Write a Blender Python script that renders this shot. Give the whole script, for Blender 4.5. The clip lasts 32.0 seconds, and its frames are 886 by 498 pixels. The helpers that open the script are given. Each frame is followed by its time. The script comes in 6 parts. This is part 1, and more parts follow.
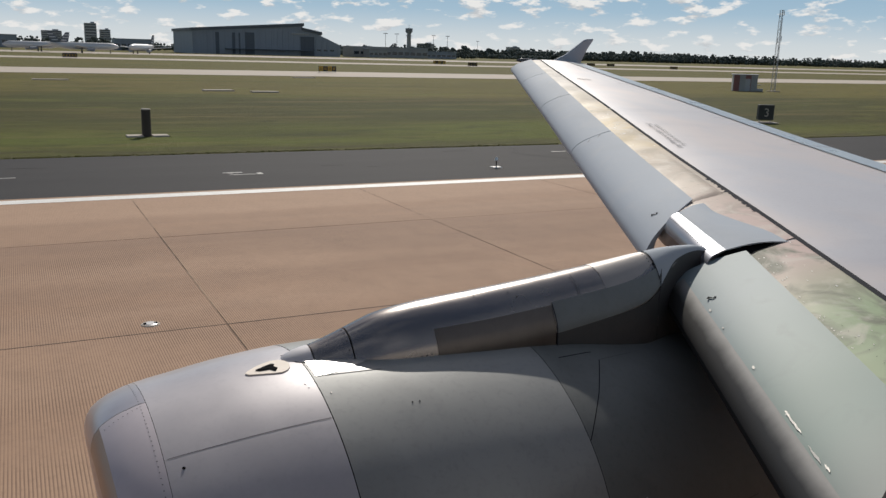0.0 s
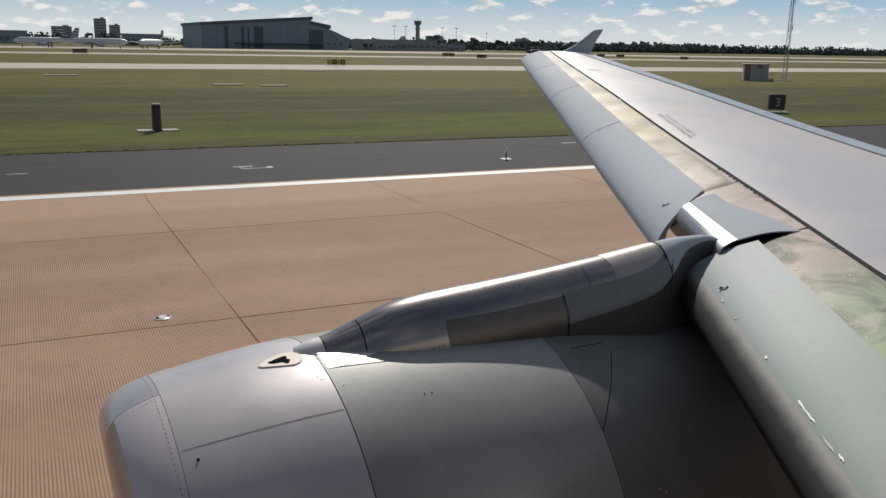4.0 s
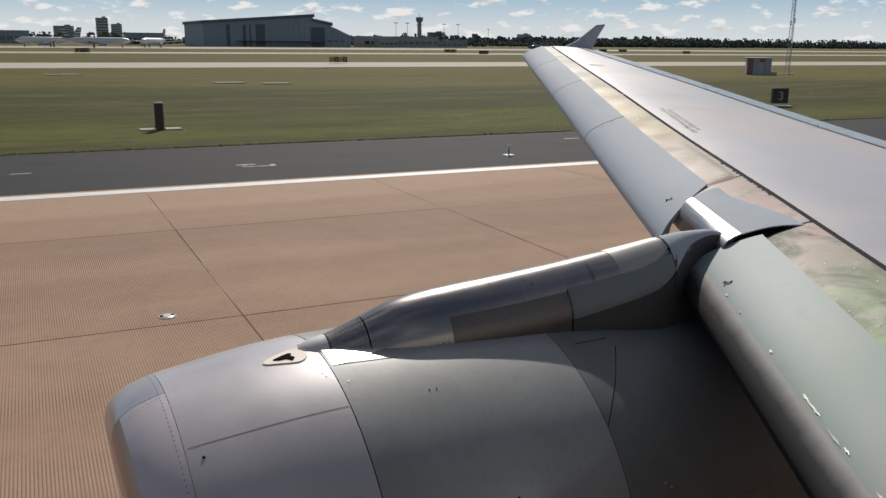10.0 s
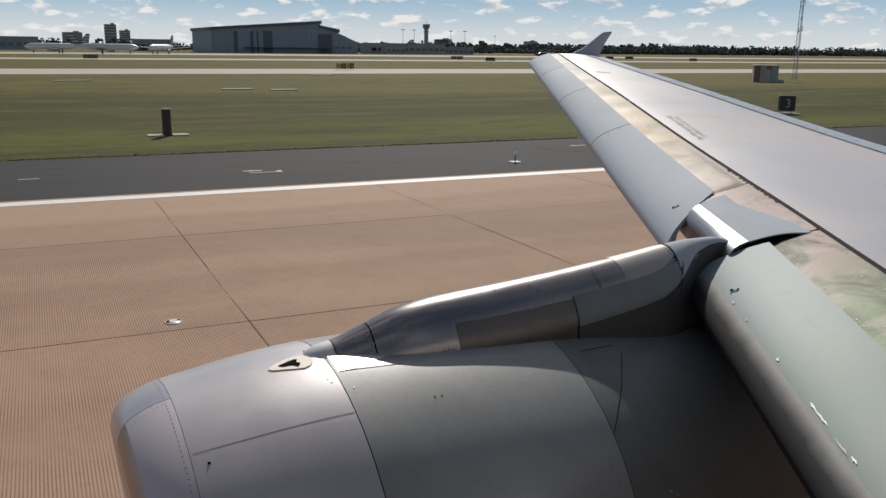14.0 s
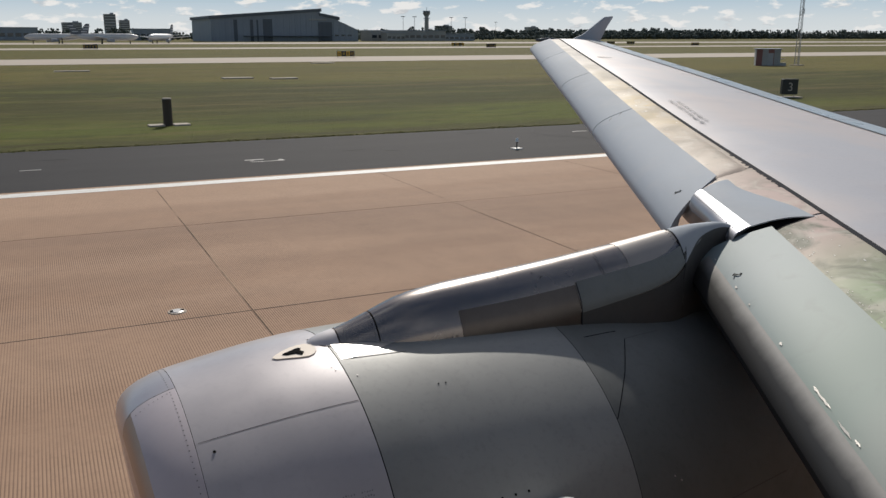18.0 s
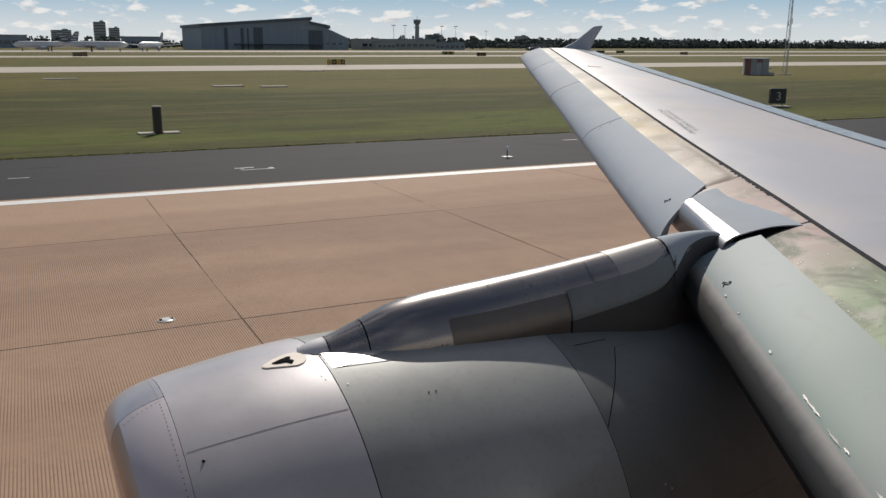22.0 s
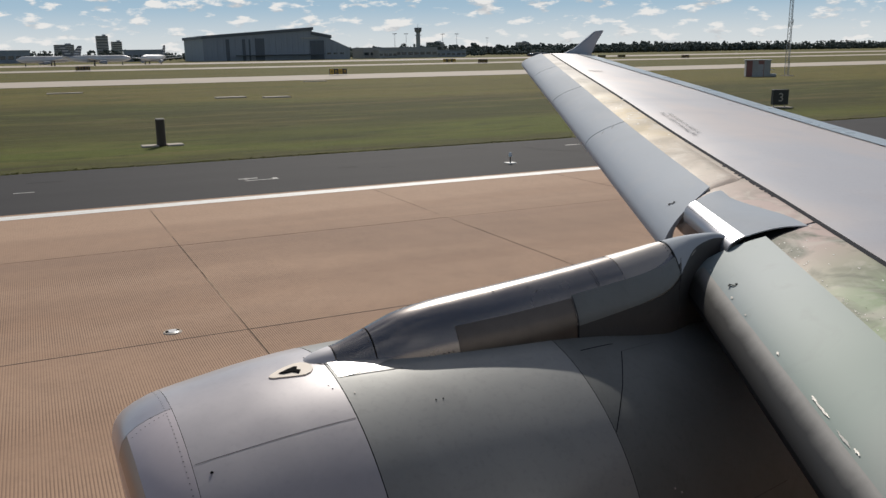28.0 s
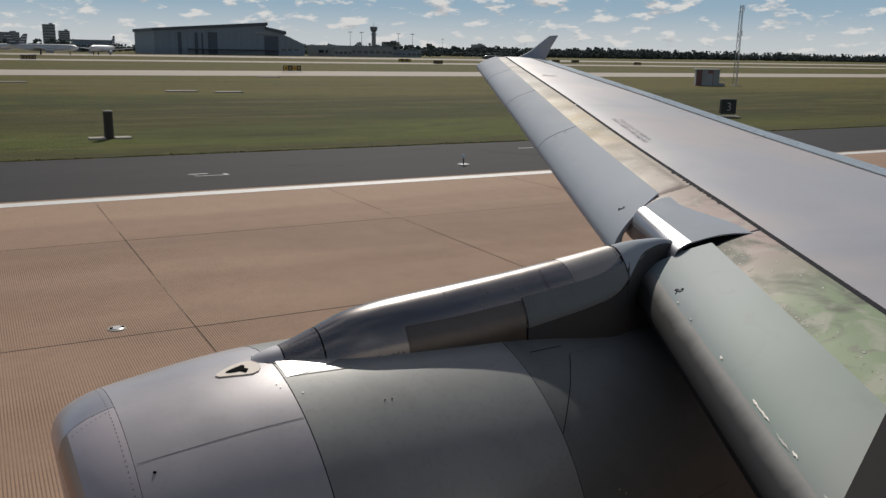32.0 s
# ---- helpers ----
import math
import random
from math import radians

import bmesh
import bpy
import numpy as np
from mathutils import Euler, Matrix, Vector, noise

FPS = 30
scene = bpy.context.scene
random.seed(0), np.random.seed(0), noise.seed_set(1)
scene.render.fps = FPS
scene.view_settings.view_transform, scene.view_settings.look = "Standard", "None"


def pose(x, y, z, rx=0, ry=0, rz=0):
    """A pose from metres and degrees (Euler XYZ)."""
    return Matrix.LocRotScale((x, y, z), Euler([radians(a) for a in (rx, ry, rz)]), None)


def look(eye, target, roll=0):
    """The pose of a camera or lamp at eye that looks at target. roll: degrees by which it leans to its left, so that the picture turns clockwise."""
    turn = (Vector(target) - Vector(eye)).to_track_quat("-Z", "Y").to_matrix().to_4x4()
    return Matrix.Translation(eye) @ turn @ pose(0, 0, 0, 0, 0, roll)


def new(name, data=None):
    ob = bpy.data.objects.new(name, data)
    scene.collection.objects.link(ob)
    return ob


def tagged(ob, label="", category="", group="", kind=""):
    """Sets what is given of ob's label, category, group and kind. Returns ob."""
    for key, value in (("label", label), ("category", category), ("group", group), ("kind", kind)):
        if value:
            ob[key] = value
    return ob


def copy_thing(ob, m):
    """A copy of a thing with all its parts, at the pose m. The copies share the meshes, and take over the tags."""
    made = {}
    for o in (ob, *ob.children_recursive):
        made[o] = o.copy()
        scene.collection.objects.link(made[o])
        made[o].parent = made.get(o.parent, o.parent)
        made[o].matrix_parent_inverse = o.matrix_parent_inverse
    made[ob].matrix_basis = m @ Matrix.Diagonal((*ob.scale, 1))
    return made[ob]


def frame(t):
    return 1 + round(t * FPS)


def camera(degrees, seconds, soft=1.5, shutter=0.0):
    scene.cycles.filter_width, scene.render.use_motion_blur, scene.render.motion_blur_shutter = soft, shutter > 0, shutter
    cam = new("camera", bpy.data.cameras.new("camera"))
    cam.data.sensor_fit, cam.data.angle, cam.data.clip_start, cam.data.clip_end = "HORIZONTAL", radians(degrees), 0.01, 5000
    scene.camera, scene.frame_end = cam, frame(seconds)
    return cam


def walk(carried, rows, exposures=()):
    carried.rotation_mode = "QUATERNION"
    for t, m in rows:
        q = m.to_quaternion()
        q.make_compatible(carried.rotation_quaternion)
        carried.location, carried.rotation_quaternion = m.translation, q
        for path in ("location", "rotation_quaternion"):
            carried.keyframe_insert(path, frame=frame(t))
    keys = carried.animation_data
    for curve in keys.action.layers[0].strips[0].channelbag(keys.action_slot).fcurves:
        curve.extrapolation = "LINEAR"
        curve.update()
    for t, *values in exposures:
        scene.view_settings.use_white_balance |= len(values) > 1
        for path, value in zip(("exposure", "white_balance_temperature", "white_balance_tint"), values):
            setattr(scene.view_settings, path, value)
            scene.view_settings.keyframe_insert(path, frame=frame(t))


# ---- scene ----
cam = camera(55.2, 32.0, soft=1.45)

# ---- camera ----
EYE_Z = 4.72


# how the aircraft, with the seat from which it is seen, stands on the runway
RIG = Matrix.Translation((0, 0, EYE_Z)) @ pose(0, 0, 0, 0, 0, 1.77) @ pose(0, 0, 0, -0.29, 0, 0) @ pose(0, 0, 0, 0, 0.13, 0) @ Matrix.Translation((0, 0, -EYE_Z))


def cam_pose(x, y, z, yaw, pitch, roll):
    """yaw: degrees turned aft from straight outboard; pitch: up; roll: lean."""
    return RIG @ pose(x, y, EYE_Z + z, 90 + pitch, 0, -yaw) @ pose(0, 0, 0, 0, 0, roll)


PATH = [
    (0, 0.0106, 0.0015, 0.0031, 28.491, -12.621, 1.536),
    (0.5, 0.0091, 0.0045, 0.0011, 28.234, -12.661, 1.318),
    (1, 0.0062, 0.0072, 0.0006, 28.048, -12.768, 1.102),
    (1.5, 0.0021, -0.0055, 0.0051, 27.561, -12.540, 0.652),
    (2, 0.0119, 0.0152, -0.0029, 27.341, -12.547, 0.473),
    (2.5, 0.0065, -0.0026, 0.0016, 27.362, -13.001, 0.780),
    (4.5, 0.0042, 0.0012, -0.0027, 27.840, -13.140, 1.018),
    (5, 0.0034, 0.0007, -0.0029, 27.195, -13.147, 0.408),
    (5.5, 0.0027, -0.0000, -0.0028, 26.855, -12.714, 0.211),
    (6, 0.0031, 0.0007, -0.0030, 26.787, -12.584, 0.235),
    (6.5, 0.0032, 0.0005, -0.0027, 26.678, -12.617, 0.322),
    (7, 0.0046, 0.0011, -0.0025, 26.610, -12.608, 0.187),
    (7.5, 0.0034, 0.0003, -0.0028, 26.963, -13.122, 0.139),
    (8, 0.0039, 0.0012, -0.0033, 27.516, -13.292, 0.459),
    (8.5, 0.0040, 0.0008, -0.0029, 27.765, -13.607, 0.911),
    (9, 0.0035, 0.0007, -0.0029, 27.854, -13.587, 0.976),
    (9.5, 0.0046, 0.0017, -0.0033, 27.761, -13.291, 0.732),
    (10, 0.0036, 0.0009, -0.0033, 27.564, -13.368, 0.534),
    (10.5, 0.0035, 0.0011, -0.0034, 27.580, -13.164, 0.602),
    (11, 0.0045, 0.0013, -0.0030, 27.546, -13.065, 0.624),
    (11.5, 0.0037, 0.0009, -0.0031, 27.546, -13.090, 0.539),
    (12, 0.0040, 0.0010, -0.0030, 27.548, -13.165, 0.757),
    (12.5, 0.0031, 0.0003, -0.0029, 27.482, -13.057, 0.760),
    (13, 0.0043, 0.0011, -0.0030, 27.257, -12.630, 0.682),
    (13.5, 0.0035, 0.0005, -0.0028, 27.052, -12.603, 0.539),
    (14, 0.0034, 0.0005, -0.0028, 27.142, -12.933, 0.640),
    (14.5, 0.0051, 0.0017, -0.0031, 26.888, -13.498, 0.437),
    (15, 0.0043, 0.0016, -0.0030, 26.675, -13.470, 0.432),
    (15.5, 0.0050, 0.0016, -0.0033, 26.405, -13.567, 0.483),
    (17.5, 0.0053, 0.0015, -0.0027, 26.526, -13.686, 0.589),
    (18, 0.0045, 0.0011, -0.0028, 26.975, -13.788, 0.065),
    (18.5, 0.0048, 0.0013, -0.0028, 26.830, -13.656, -0.033),
    (19, 0.0043, 0.0012, -0.0028, 26.752, -13.624, 0.156),
    (19.5, 0.0060, 0.0018, -0.0027, 26.835, -13.694, -0.038),
    (20, 0.0061, 0.0018, -0.0024, 27.102, -13.572, -0.170),
    (20.5, 0.0055, 0.0018, -0.0027, 27.216, -13.947, 0.242),
    (21, 0.0067, 0.0024, -0.0026, 27.435, -13.699, 0.439),
    (21.5, 0.0053, 0.0014, -0.0025, 27.883, -13.624, 0.825),
    (22, 0.0048, 0.0016, -0.0022, 27.642, -13.230, 0.234),
    (22.5, 0.0043, 0.0014, -0.0025, 27.352, -13.461, 0.432),
    (23, 0.0044, 0.0009, -0.0025, 27.220, -14.081, 0.935),
    (23.5, 0.0052, 0.0015, -0.0023, 27.018, -14.548, 0.992),
    (24, 0.0046, 0.0013, -0.0026, 27.045, -14.384, 0.738),
    (24.5, 0.0054, 0.0013, -0.0021, 27.518, -13.588, 0.499),
    (25, 0.0043, 0.0011, -0.0022, 27.933, -13.089, 0.269),
    (25.5, 0.0036, 0.0006, -0.0023, 27.823, -12.751, 0.209),
    (27.5, 0.0060, 0.0021, -0.0024, 27.400, -12.792, -0.681),
    (28, 0.0050, 0.0016, -0.0023, 27.315, -12.747, -0.848),
    (28.5, 0.0062, 0.0023, -0.0022, 27.061, -12.980, -1.338),
    (29, 0.0053, 0.0017, -0.0021, 26.874, -13.224, -1.180),
    (29.5, 0.0067, 0.0020, -0.0020, 26.710, -13.369, -0.835),
    (30, 0.0063, 0.0022, -0.0022, 26.812, -13.564, -0.794),
    (30.5, 0.0058, 0.0019, -0.0021, 27.344, -13.767, -0.222),
    (31, 0.0065, 0.0023, -0.0021, 28.441, -13.449, 0.529),
    (31.5, 0.0070, 0.0024, -0.0020, 29.356, -12.882, 0.589),
    (32, 0.0063, 0.0018, -0.0020, 30.651, -12.708, 0.955),
]
EXPOSURES = [(0, -0.16), (30.8, -0.16), (32.0, -0.46)]
walk(cam, [(t, cam_pose(*r)) for t, *r in PATH], EXPOSURES)

# ---- world and sun ----
SUN_AZ, SUN_EL = 26.5, 38.0      # degrees aft of straight outboard, degrees up
sun_dir = Vector((math.sin(radians(SUN_AZ)) * math.cos(radians(SUN_EL)),
                  math.cos(radians(SUN_AZ)) * math.cos(radians(SUN_EL)), math.sin(radians(SUN_EL))))
world = bpy.data.worlds.new("sky")
scene.world = world
world.use_nodes = True
wn, wl = world.node_tree.nodes, world.node_tree.links
wn.clear()
sky = wn.new("ShaderNodeTexSky")
sky.sky_type, sky.sun_disc = "NISHITA", False
sky.sun_elevation, sky.sun_rotation = radians(SUN_EL), radians(SUN_AZ)
sky.air_density, sky.dust_density, sky.ozone_density = 1.0, 1.2, 1.2
coord = wn.new("ShaderNodeTexCoord")
sep = wn.new("ShaderNodeSeparateXYZ")
wl.new(coord.outputs["Generated"], sep.inputs[0])


def wmath(op, a, b=None, clamp=False):
    n = wn.new("ShaderNodeMath")
    n.operation, n.use_clamp = op, clamp
    for i, v in enumerate((a, b)):
        if v is None:
            continue
        if isinstance(v, (int, float)):
            n.inputs[i].default_value = v
        else:
            wl.new(v, n.inputs[i])
    return n.outputs[0]


# a layer of small fair-weather clouds, seen in perspective
comb = wn.new("ShaderNodeCombineXYZ")
wl.new(sep.outputs[0], comb.inputs[0])
wl.new(sep.outputs[1], comb.inputs[1])
wl.new(wmath("MULTIPLY", sep.outputs[2], 2.9), comb.inputs[2])
cn = wn.new("ShaderNodeTexNoise")
cn.inputs["Scale"].default_value, cn.inputs["Detail"].default_value, cn.inputs["Roughness"].default_value = 30.0, 8.0, 0.56
wl.new(comb.outputs[0], cn.inputs["Vector"])
ramp = wn.new("ShaderNodeValToRGB")
ramp.color_ramp.elements[0].position, ramp.color_ramp.elements[1].position = 0.53, 0.615
wl.new(cn.outputs["Fac"], ramp.inputs[0])
shade = wn.new("ShaderNodeValToRGB")
shade.color_ramp.elements[0].position, shade.color_ramp.elements[1].position = 0.02, 0.62
shade.color_ramp.elements[0].color, shade.color_ramp.elements[1].color = (18.0, 17.9, 17.6, 1), (11.8, 12.3, 12.8, 1)
above = wn.new("ShaderNodeVectorMath")
above.operation = "ADD"
wl.new(comb.outputs[0], above.inputs[0])
above.inputs[1].default_value = (0, 0, 0.022)
cn2 = wn.new("ShaderNodeTexNoise")
cn2.inputs["Scale"].default_value, cn2.inputs["Detail"].default_value, cn2.inputs["Roughness"].default_value = 30.0, 4.0, 0.5
wl.new(above.outputs[0], cn2.inputs["Vector"])
wl.new(wmath("ADD", wmath("MULTIPLY", wmath("SUBTRACT", cn2.outputs["Fac"], cn.outputs["Fac"]), 5.0), 0.30, True), shade.inputs[0])
# pale haze along the horizon that clears into blue
grad = wn.new("ShaderNodeValToRGB")
grad.color_ramp.elements[0].position, grad.color_ramp.elements[0].color = 0.0, (15.2, 15.9, 16.0, 1)
grad.color_ramp.elements[1].position, grad.color_ramp.elements[1].color = 0.30, (1.5, 3.3, 6.4, 1)
for p_, c_ in ((0.02, (13.4, 14.7, 15.4, 1)), (0.05, (8.2, 11.4, 14.0, 1)), (0.09, (5.9, 9.5, 12.9, 1)), (0.16, (3.4, 6.6, 10.0, 1))):
    grad.color_ramp.elements.new(p_).color = c_
wl.new(sep.outputs[2], grad.inputs[0])
haze = wn.new("ShaderNodeMixRGB")
wl.new(wmath("SUBTRACT", 1.4, wmath("MULTIPLY", sep.outputs[2], 2.4), True), haze.inputs[0])
wl.new(sky.outputs[0], haze.inputs[1])
wl.new(grad.outputs[0], haze.inputs[2])
mix = wn.new("ShaderNodeMixRGB")
thin = wmath("SUBTRACT", 1.4, wmath("MULTIPLY", sep.outputs[2], 4.5), True)
wl.new(wmath("MULTIPLY", ramp.outputs[0], thin), mix.inputs[0])
wl.new(haze.outputs[0], mix.inputs[1])
wl.new(shade.outputs[0], mix.inputs[2])
# broader clouds overhead
cn3 = wn.new("ShaderNodeTexNoise")
cn3.inputs["Scale"].default_value, cn3.inputs["Detail"].default_value, cn3.inputs["Roughness"].default_value = 4.5, 6.0, 0.55
wl.new(coord.outputs["Generated"], cn3.inputs["Vector"])
ramp3 = wn.new("ShaderNodeValToRGB")
ramp3.color_ramp.elements[0].position, ramp3.color_ramp.elements[1].position = 0.50, 0.64
wl.new(cn3.outputs["Fac"], ramp3.inputs[0])
over = wn.new("ShaderNodeMixRGB")
high = wmath("MULTIPLY", wmath("SUBTRACT", sep.outputs[2], 0.10), 6.0, True)
wl.new(wmath("MULTIPLY", wmath("MULTIPLY", ramp3.outputs[0], high), 0.75), over.inputs[0])
wl.new(mix.outputs[0], over.inputs[1])
over.inputs[2].default_value = (10.5, 10.8, 11.2, 1)
bg = wn.new("ShaderNodeBackground")
bg.inputs["Strength"].default_value = 0.05
wl.new(over.outputs[0], bg.inputs[0])
wout = wn.new("ShaderNodeOutputWorld")
wl.new(bg.outputs[0], wout.inputs[0])

sun_data = bpy.data.lights.new("sun", "SUN")
sun_data.energy, sun_data.angle, sun_data.color = 3.95, radians(0.6), (1.0, 0.94, 0.85)
sun = new("sun", sun_data)
sun.matrix_world = look(sun_dir * 200, (0, 0, 0))

# ---- materials ----


class Mat:
    """A small builder of procedural node materials."""

    def __init__(self, name, color, rough=0.6, metal=0.0, coat=0.0, spec=0.5):
        self.m = bpy.data.materials.new(name)
        self.m.use_nodes = True
        self.n, self.l = self.m.node_tree.nodes, self.m.node_tree.links
        self.b = self.n["Principled BSDF"]
        self.b.inputs["Base Color"].default_value = (*color, 1)
        self.b.inputs["Roughness"].default_value = rough
        self.b.inputs["Metallic"].default_value = metal
        self.b.inputs["Coat Weight"].default_value = coat
        self.b.inputs["Coat Roughness"].default_value = 0.14
        self.b.inputs["Specular IOR Level"].default_value = spec
        self.color, self.rough = color, rough
        self.pos = self.n.new("ShaderNodeNewGeometry").outputs["Position"]
        self.col = None
        self.height = None

    def scaled(self, s):
        n = self.n.new("ShaderNodeVectorMath")
        n.operation = "MULTIPLY"
        self.l.new(self.pos, n.inputs[0])
        n.inputs[1].default_value = s
        return n.outputs[0]

    def noise(self, s, detail=4.0, rough=0.55, dist=0.0):
        n = self.n.new("ShaderNodeTexNoise")
        n.inputs["Scale"].default_value, n.inputs["Detail"].default_value = 1.0, detail
        n.inputs["Roughness"].default_value, n.inputs["Distortion"].default_value = rough, dist
        self.l.new(self.scaled(s if isinstance(s, tuple) else (s, s, s)), n.inputs["Vector"])
        return n.outputs["Fac"]

    def ramp(self, fac, lo, hi, a=0.0, b=1.0):
        n = self.n.new("ShaderNodeMapRange")
        self.l.new(fac, n.inputs[0])
        for i, v in enumerate((lo, hi, a, b)):
            n.inputs[i + 1].default_value = v
        return n.outputs[0]

    def math(self, op, a, b):
        n = self.n.new("ShaderNodeMath")
        n.operation = op
        for i, v in enumerate((a, b)):
            if isinstance(v, (int, float)):
                n.inputs[i].default_value = v
            else:
                self.l.new(v, n.inputs[i])
        return n.outputs[0]

    def blend(self, fac, color):
        """Mix another colour over what is there."""
        n = self.n.new("ShaderNodeMixRGB")
        self.l.new(fac, n.inputs[0])
        if self.col is None:
            n.inputs[1].default_value = (*self.color, 1)
        else:
            self.l.new(self.col, n.inputs[1])
        n.inputs[2].default_value = (*color, 1)
        self.col = n.outputs[0]
        self.l.new(self.col, self.b.inputs["Base Color"])
        return self

    def roughen(self, fac, a, b, lo=0.3, hi=0.7):
        self.l.new(self.ramp(fac, lo, hi, a, b), self.b.inputs["Roughness"])
        return self

    def bump(self, fac, strength=0.3, distance=0.01):
        n = self.n.new("ShaderNodeBump")
        n.inputs["Strength"].default_value, n.inputs["Distance"].default_value = strength, distance
        self.l.new(fac, n.inputs["Height"])
        if self.height is not None:
            self.l.new(self.height, n.inputs["Normal"])
        self.height = n.outputs[0]
        self.l.new(self.height, self.b.inputs["Normal"])
        return self

    def object_random(self, color, amount):
        r = self.n.new("ShaderNodeObjectInfo").outputs["Random"]
        return self.blend(self.math("MULTIPLY", r, amount), color)

    def island_random(self, color, amount):
        r = self.n.new("ShaderNodeNewGeometry").outputs["Random Per Island"]
        return self.blend(self.math("MULTIPLY", r, amount), color)


# runway concrete: tan, grooved across, with rubber streaks along it
def concrete(name, base, light, dark, grooves=True):
    m = Mat(name, base, 0.85, spec=0.25)
    m.blend(m.ramp(m.noise((0.05, 0.5, 1), 5), 0.35, 0.7, 0, 0.55), light)
    m.blend(m.ramp(m.noise((0.012, 0.22, 1), 4), 0.5, 0.72, 0, 0.6), dark)
    m.blend(m.ramp(m.noise((1.6, 1.2, 1), 6), 0.45, 0.75, 0, 0.35), dark)
    m.blend(m.ramp(m.noise((55, 55, 1), 3), 0.4, 0.7, 0, 0.25), light)
    sp = m.n.new("ShaderNodeSeparateXYZ")
    m.l.new(m.pos, sp.inputs[0])
    yy = m.math("ADD", sp.outputs[1], m.math("MULTIPLY", m.ramp(m.noise((0.05, 0.3, 1), 4), 0.3, 0.7, -1, 1), 1.2))
    # wheels polish and darken the middle, the outer lane stays clean
    m.blend(m.math("MULTIPLY", m.ramp(yy, 24.6, 26.0, 0, 0.45), m.ramp(m.noise((0.06, 0.25, 1), 4), 0.3, 0.7, 0.6, 1)), light)
    m.blend(m.math("MULTIPLY", m.math("MULTIPLY", m.ramp(yy, 18.5, 20.0, 0, 1), m.ramp(yy, 25.4, 24.0, 0, 1)), m.ramp(m.noise((0.03, 0.5, 1), 5), 0.35, 0.65, 0.1, 0.5)), dark)
    m.blend(m.ramp(m.noise((12, 7, 1), 4, 0.7), 0.50, 0.72, 0, 0.40), dark)
    m.blend(m.ramp(m.noise((5, 9, 1.3), 4, 0.7), 0.55, 0.75, 0, 0.35), light)
    m.object_random(light, 0.22)
    if grooves:
        w = m.n.new("ShaderNodeTexWave")
        w.wave_type, w.bands_direction, w.wave_profile = "BANDS", "X", "SIN"
        w.inputs["Scale"].default_value = 0.314 / 0.041
        w.inputs["Distortion"].default_value = 0.0
        m.l.new(m.pos, w.inputs["Vector"])
        worn = m.math("MULTIPLY", m.ramp(m.noise((0.3, 0.4, 1), 4), 0.35, 0.65, 0.35, 1.0), m.ramp(yy, 20.5, 23.0, 1.0, 0.12))
        m.blend(m.math("MULTIPLY", m.ramp(w.outputs["Fac"], 0.52, 0.86, 0, 0.78), worn), (0.150, 0.093, 0.066))
        m.bump(m.math("SUBTRACT", 1.0, w.outputs["Fac"]), 0.25, 0.006)
    m.bump(m.noise(30, 4), 0.2, 0.004)
    return m.m


M_CONC = concrete("runway_concrete", (0.365, 0.228, 0.150), (0.455, 0.31, 0.218), (0.215, 0.136, 0.096))
M_CONC_FAR = concrete("taxiway_concrete", (0.42, 0.36, 0.30), (0.52, 0.46, 0.40), (0.30, 0.25, 0.20), False)
_m = Mat("joint_sealant", (0.36, 0.255, 0.185), 0.9)
_m.blend(_m.ramp(_m.noise((0.35, 0.5, 1), 4), 0.45, 0.60, 0, 0.8), (0.12, 0.08, 0.058))
M_JOINT = _m.m
M_JOINTD = Mat("dark_joint_sealant", (0.115, 0.080, 0.061), 0.9).m


def asphalt():
    m = Mat("shoulder_asphalt", (0.025, 0.024, 0.027), 0.85, spec=0.2)
    m.blend(m.ramp(m.noise((0.08, 0.6, 1), 5), 0.4, 0.7, 0, 0.6), (0.037, 0.0355, 0.038))
    m.blend(m.ramp(m.noise((40, 40, 1), 4), 0.45, 0.7, 0, 0.5), (0.052, 0.049, 0.050))
    m.blend(m.ramp(m.noise((0.5, 0.35, 1), 6, dist=0.6), 0.55, 0.75, 0, 0.5), (0.028, 0.027, 0.028))
    m.bump(m.noise(60, 4), 0.3, 0.006)
    return m.m


M_ASPH = asphalt()


def paint(name, c, dirt):
    m = Mat(name, c, 0.6, spec=0.35)
    m.blend(m.ramp(m.noise((2.5, 4, 1), 6), 0.45, 0.75, 0, 0.5), dirt)
    m.blend(m.ramp(m.noise((25, 25, 1), 3), 0.5, 0.7, 0, 0.35), dirt)
    return m.m


M_WHITE = paint("runway_white_paint", (0.8, 0.79, 0.76), (0.5, 0.45, 0.39))
M_YELLOW = paint("taxiway_yellow_paint", (0.72, 0.42, 0.06), (0.4, 0.25, 0.1))
M_BLACKP = paint("black_outline_paint", (0.05, 0.045, 0.04), (0.12, 0.1, 0.08))


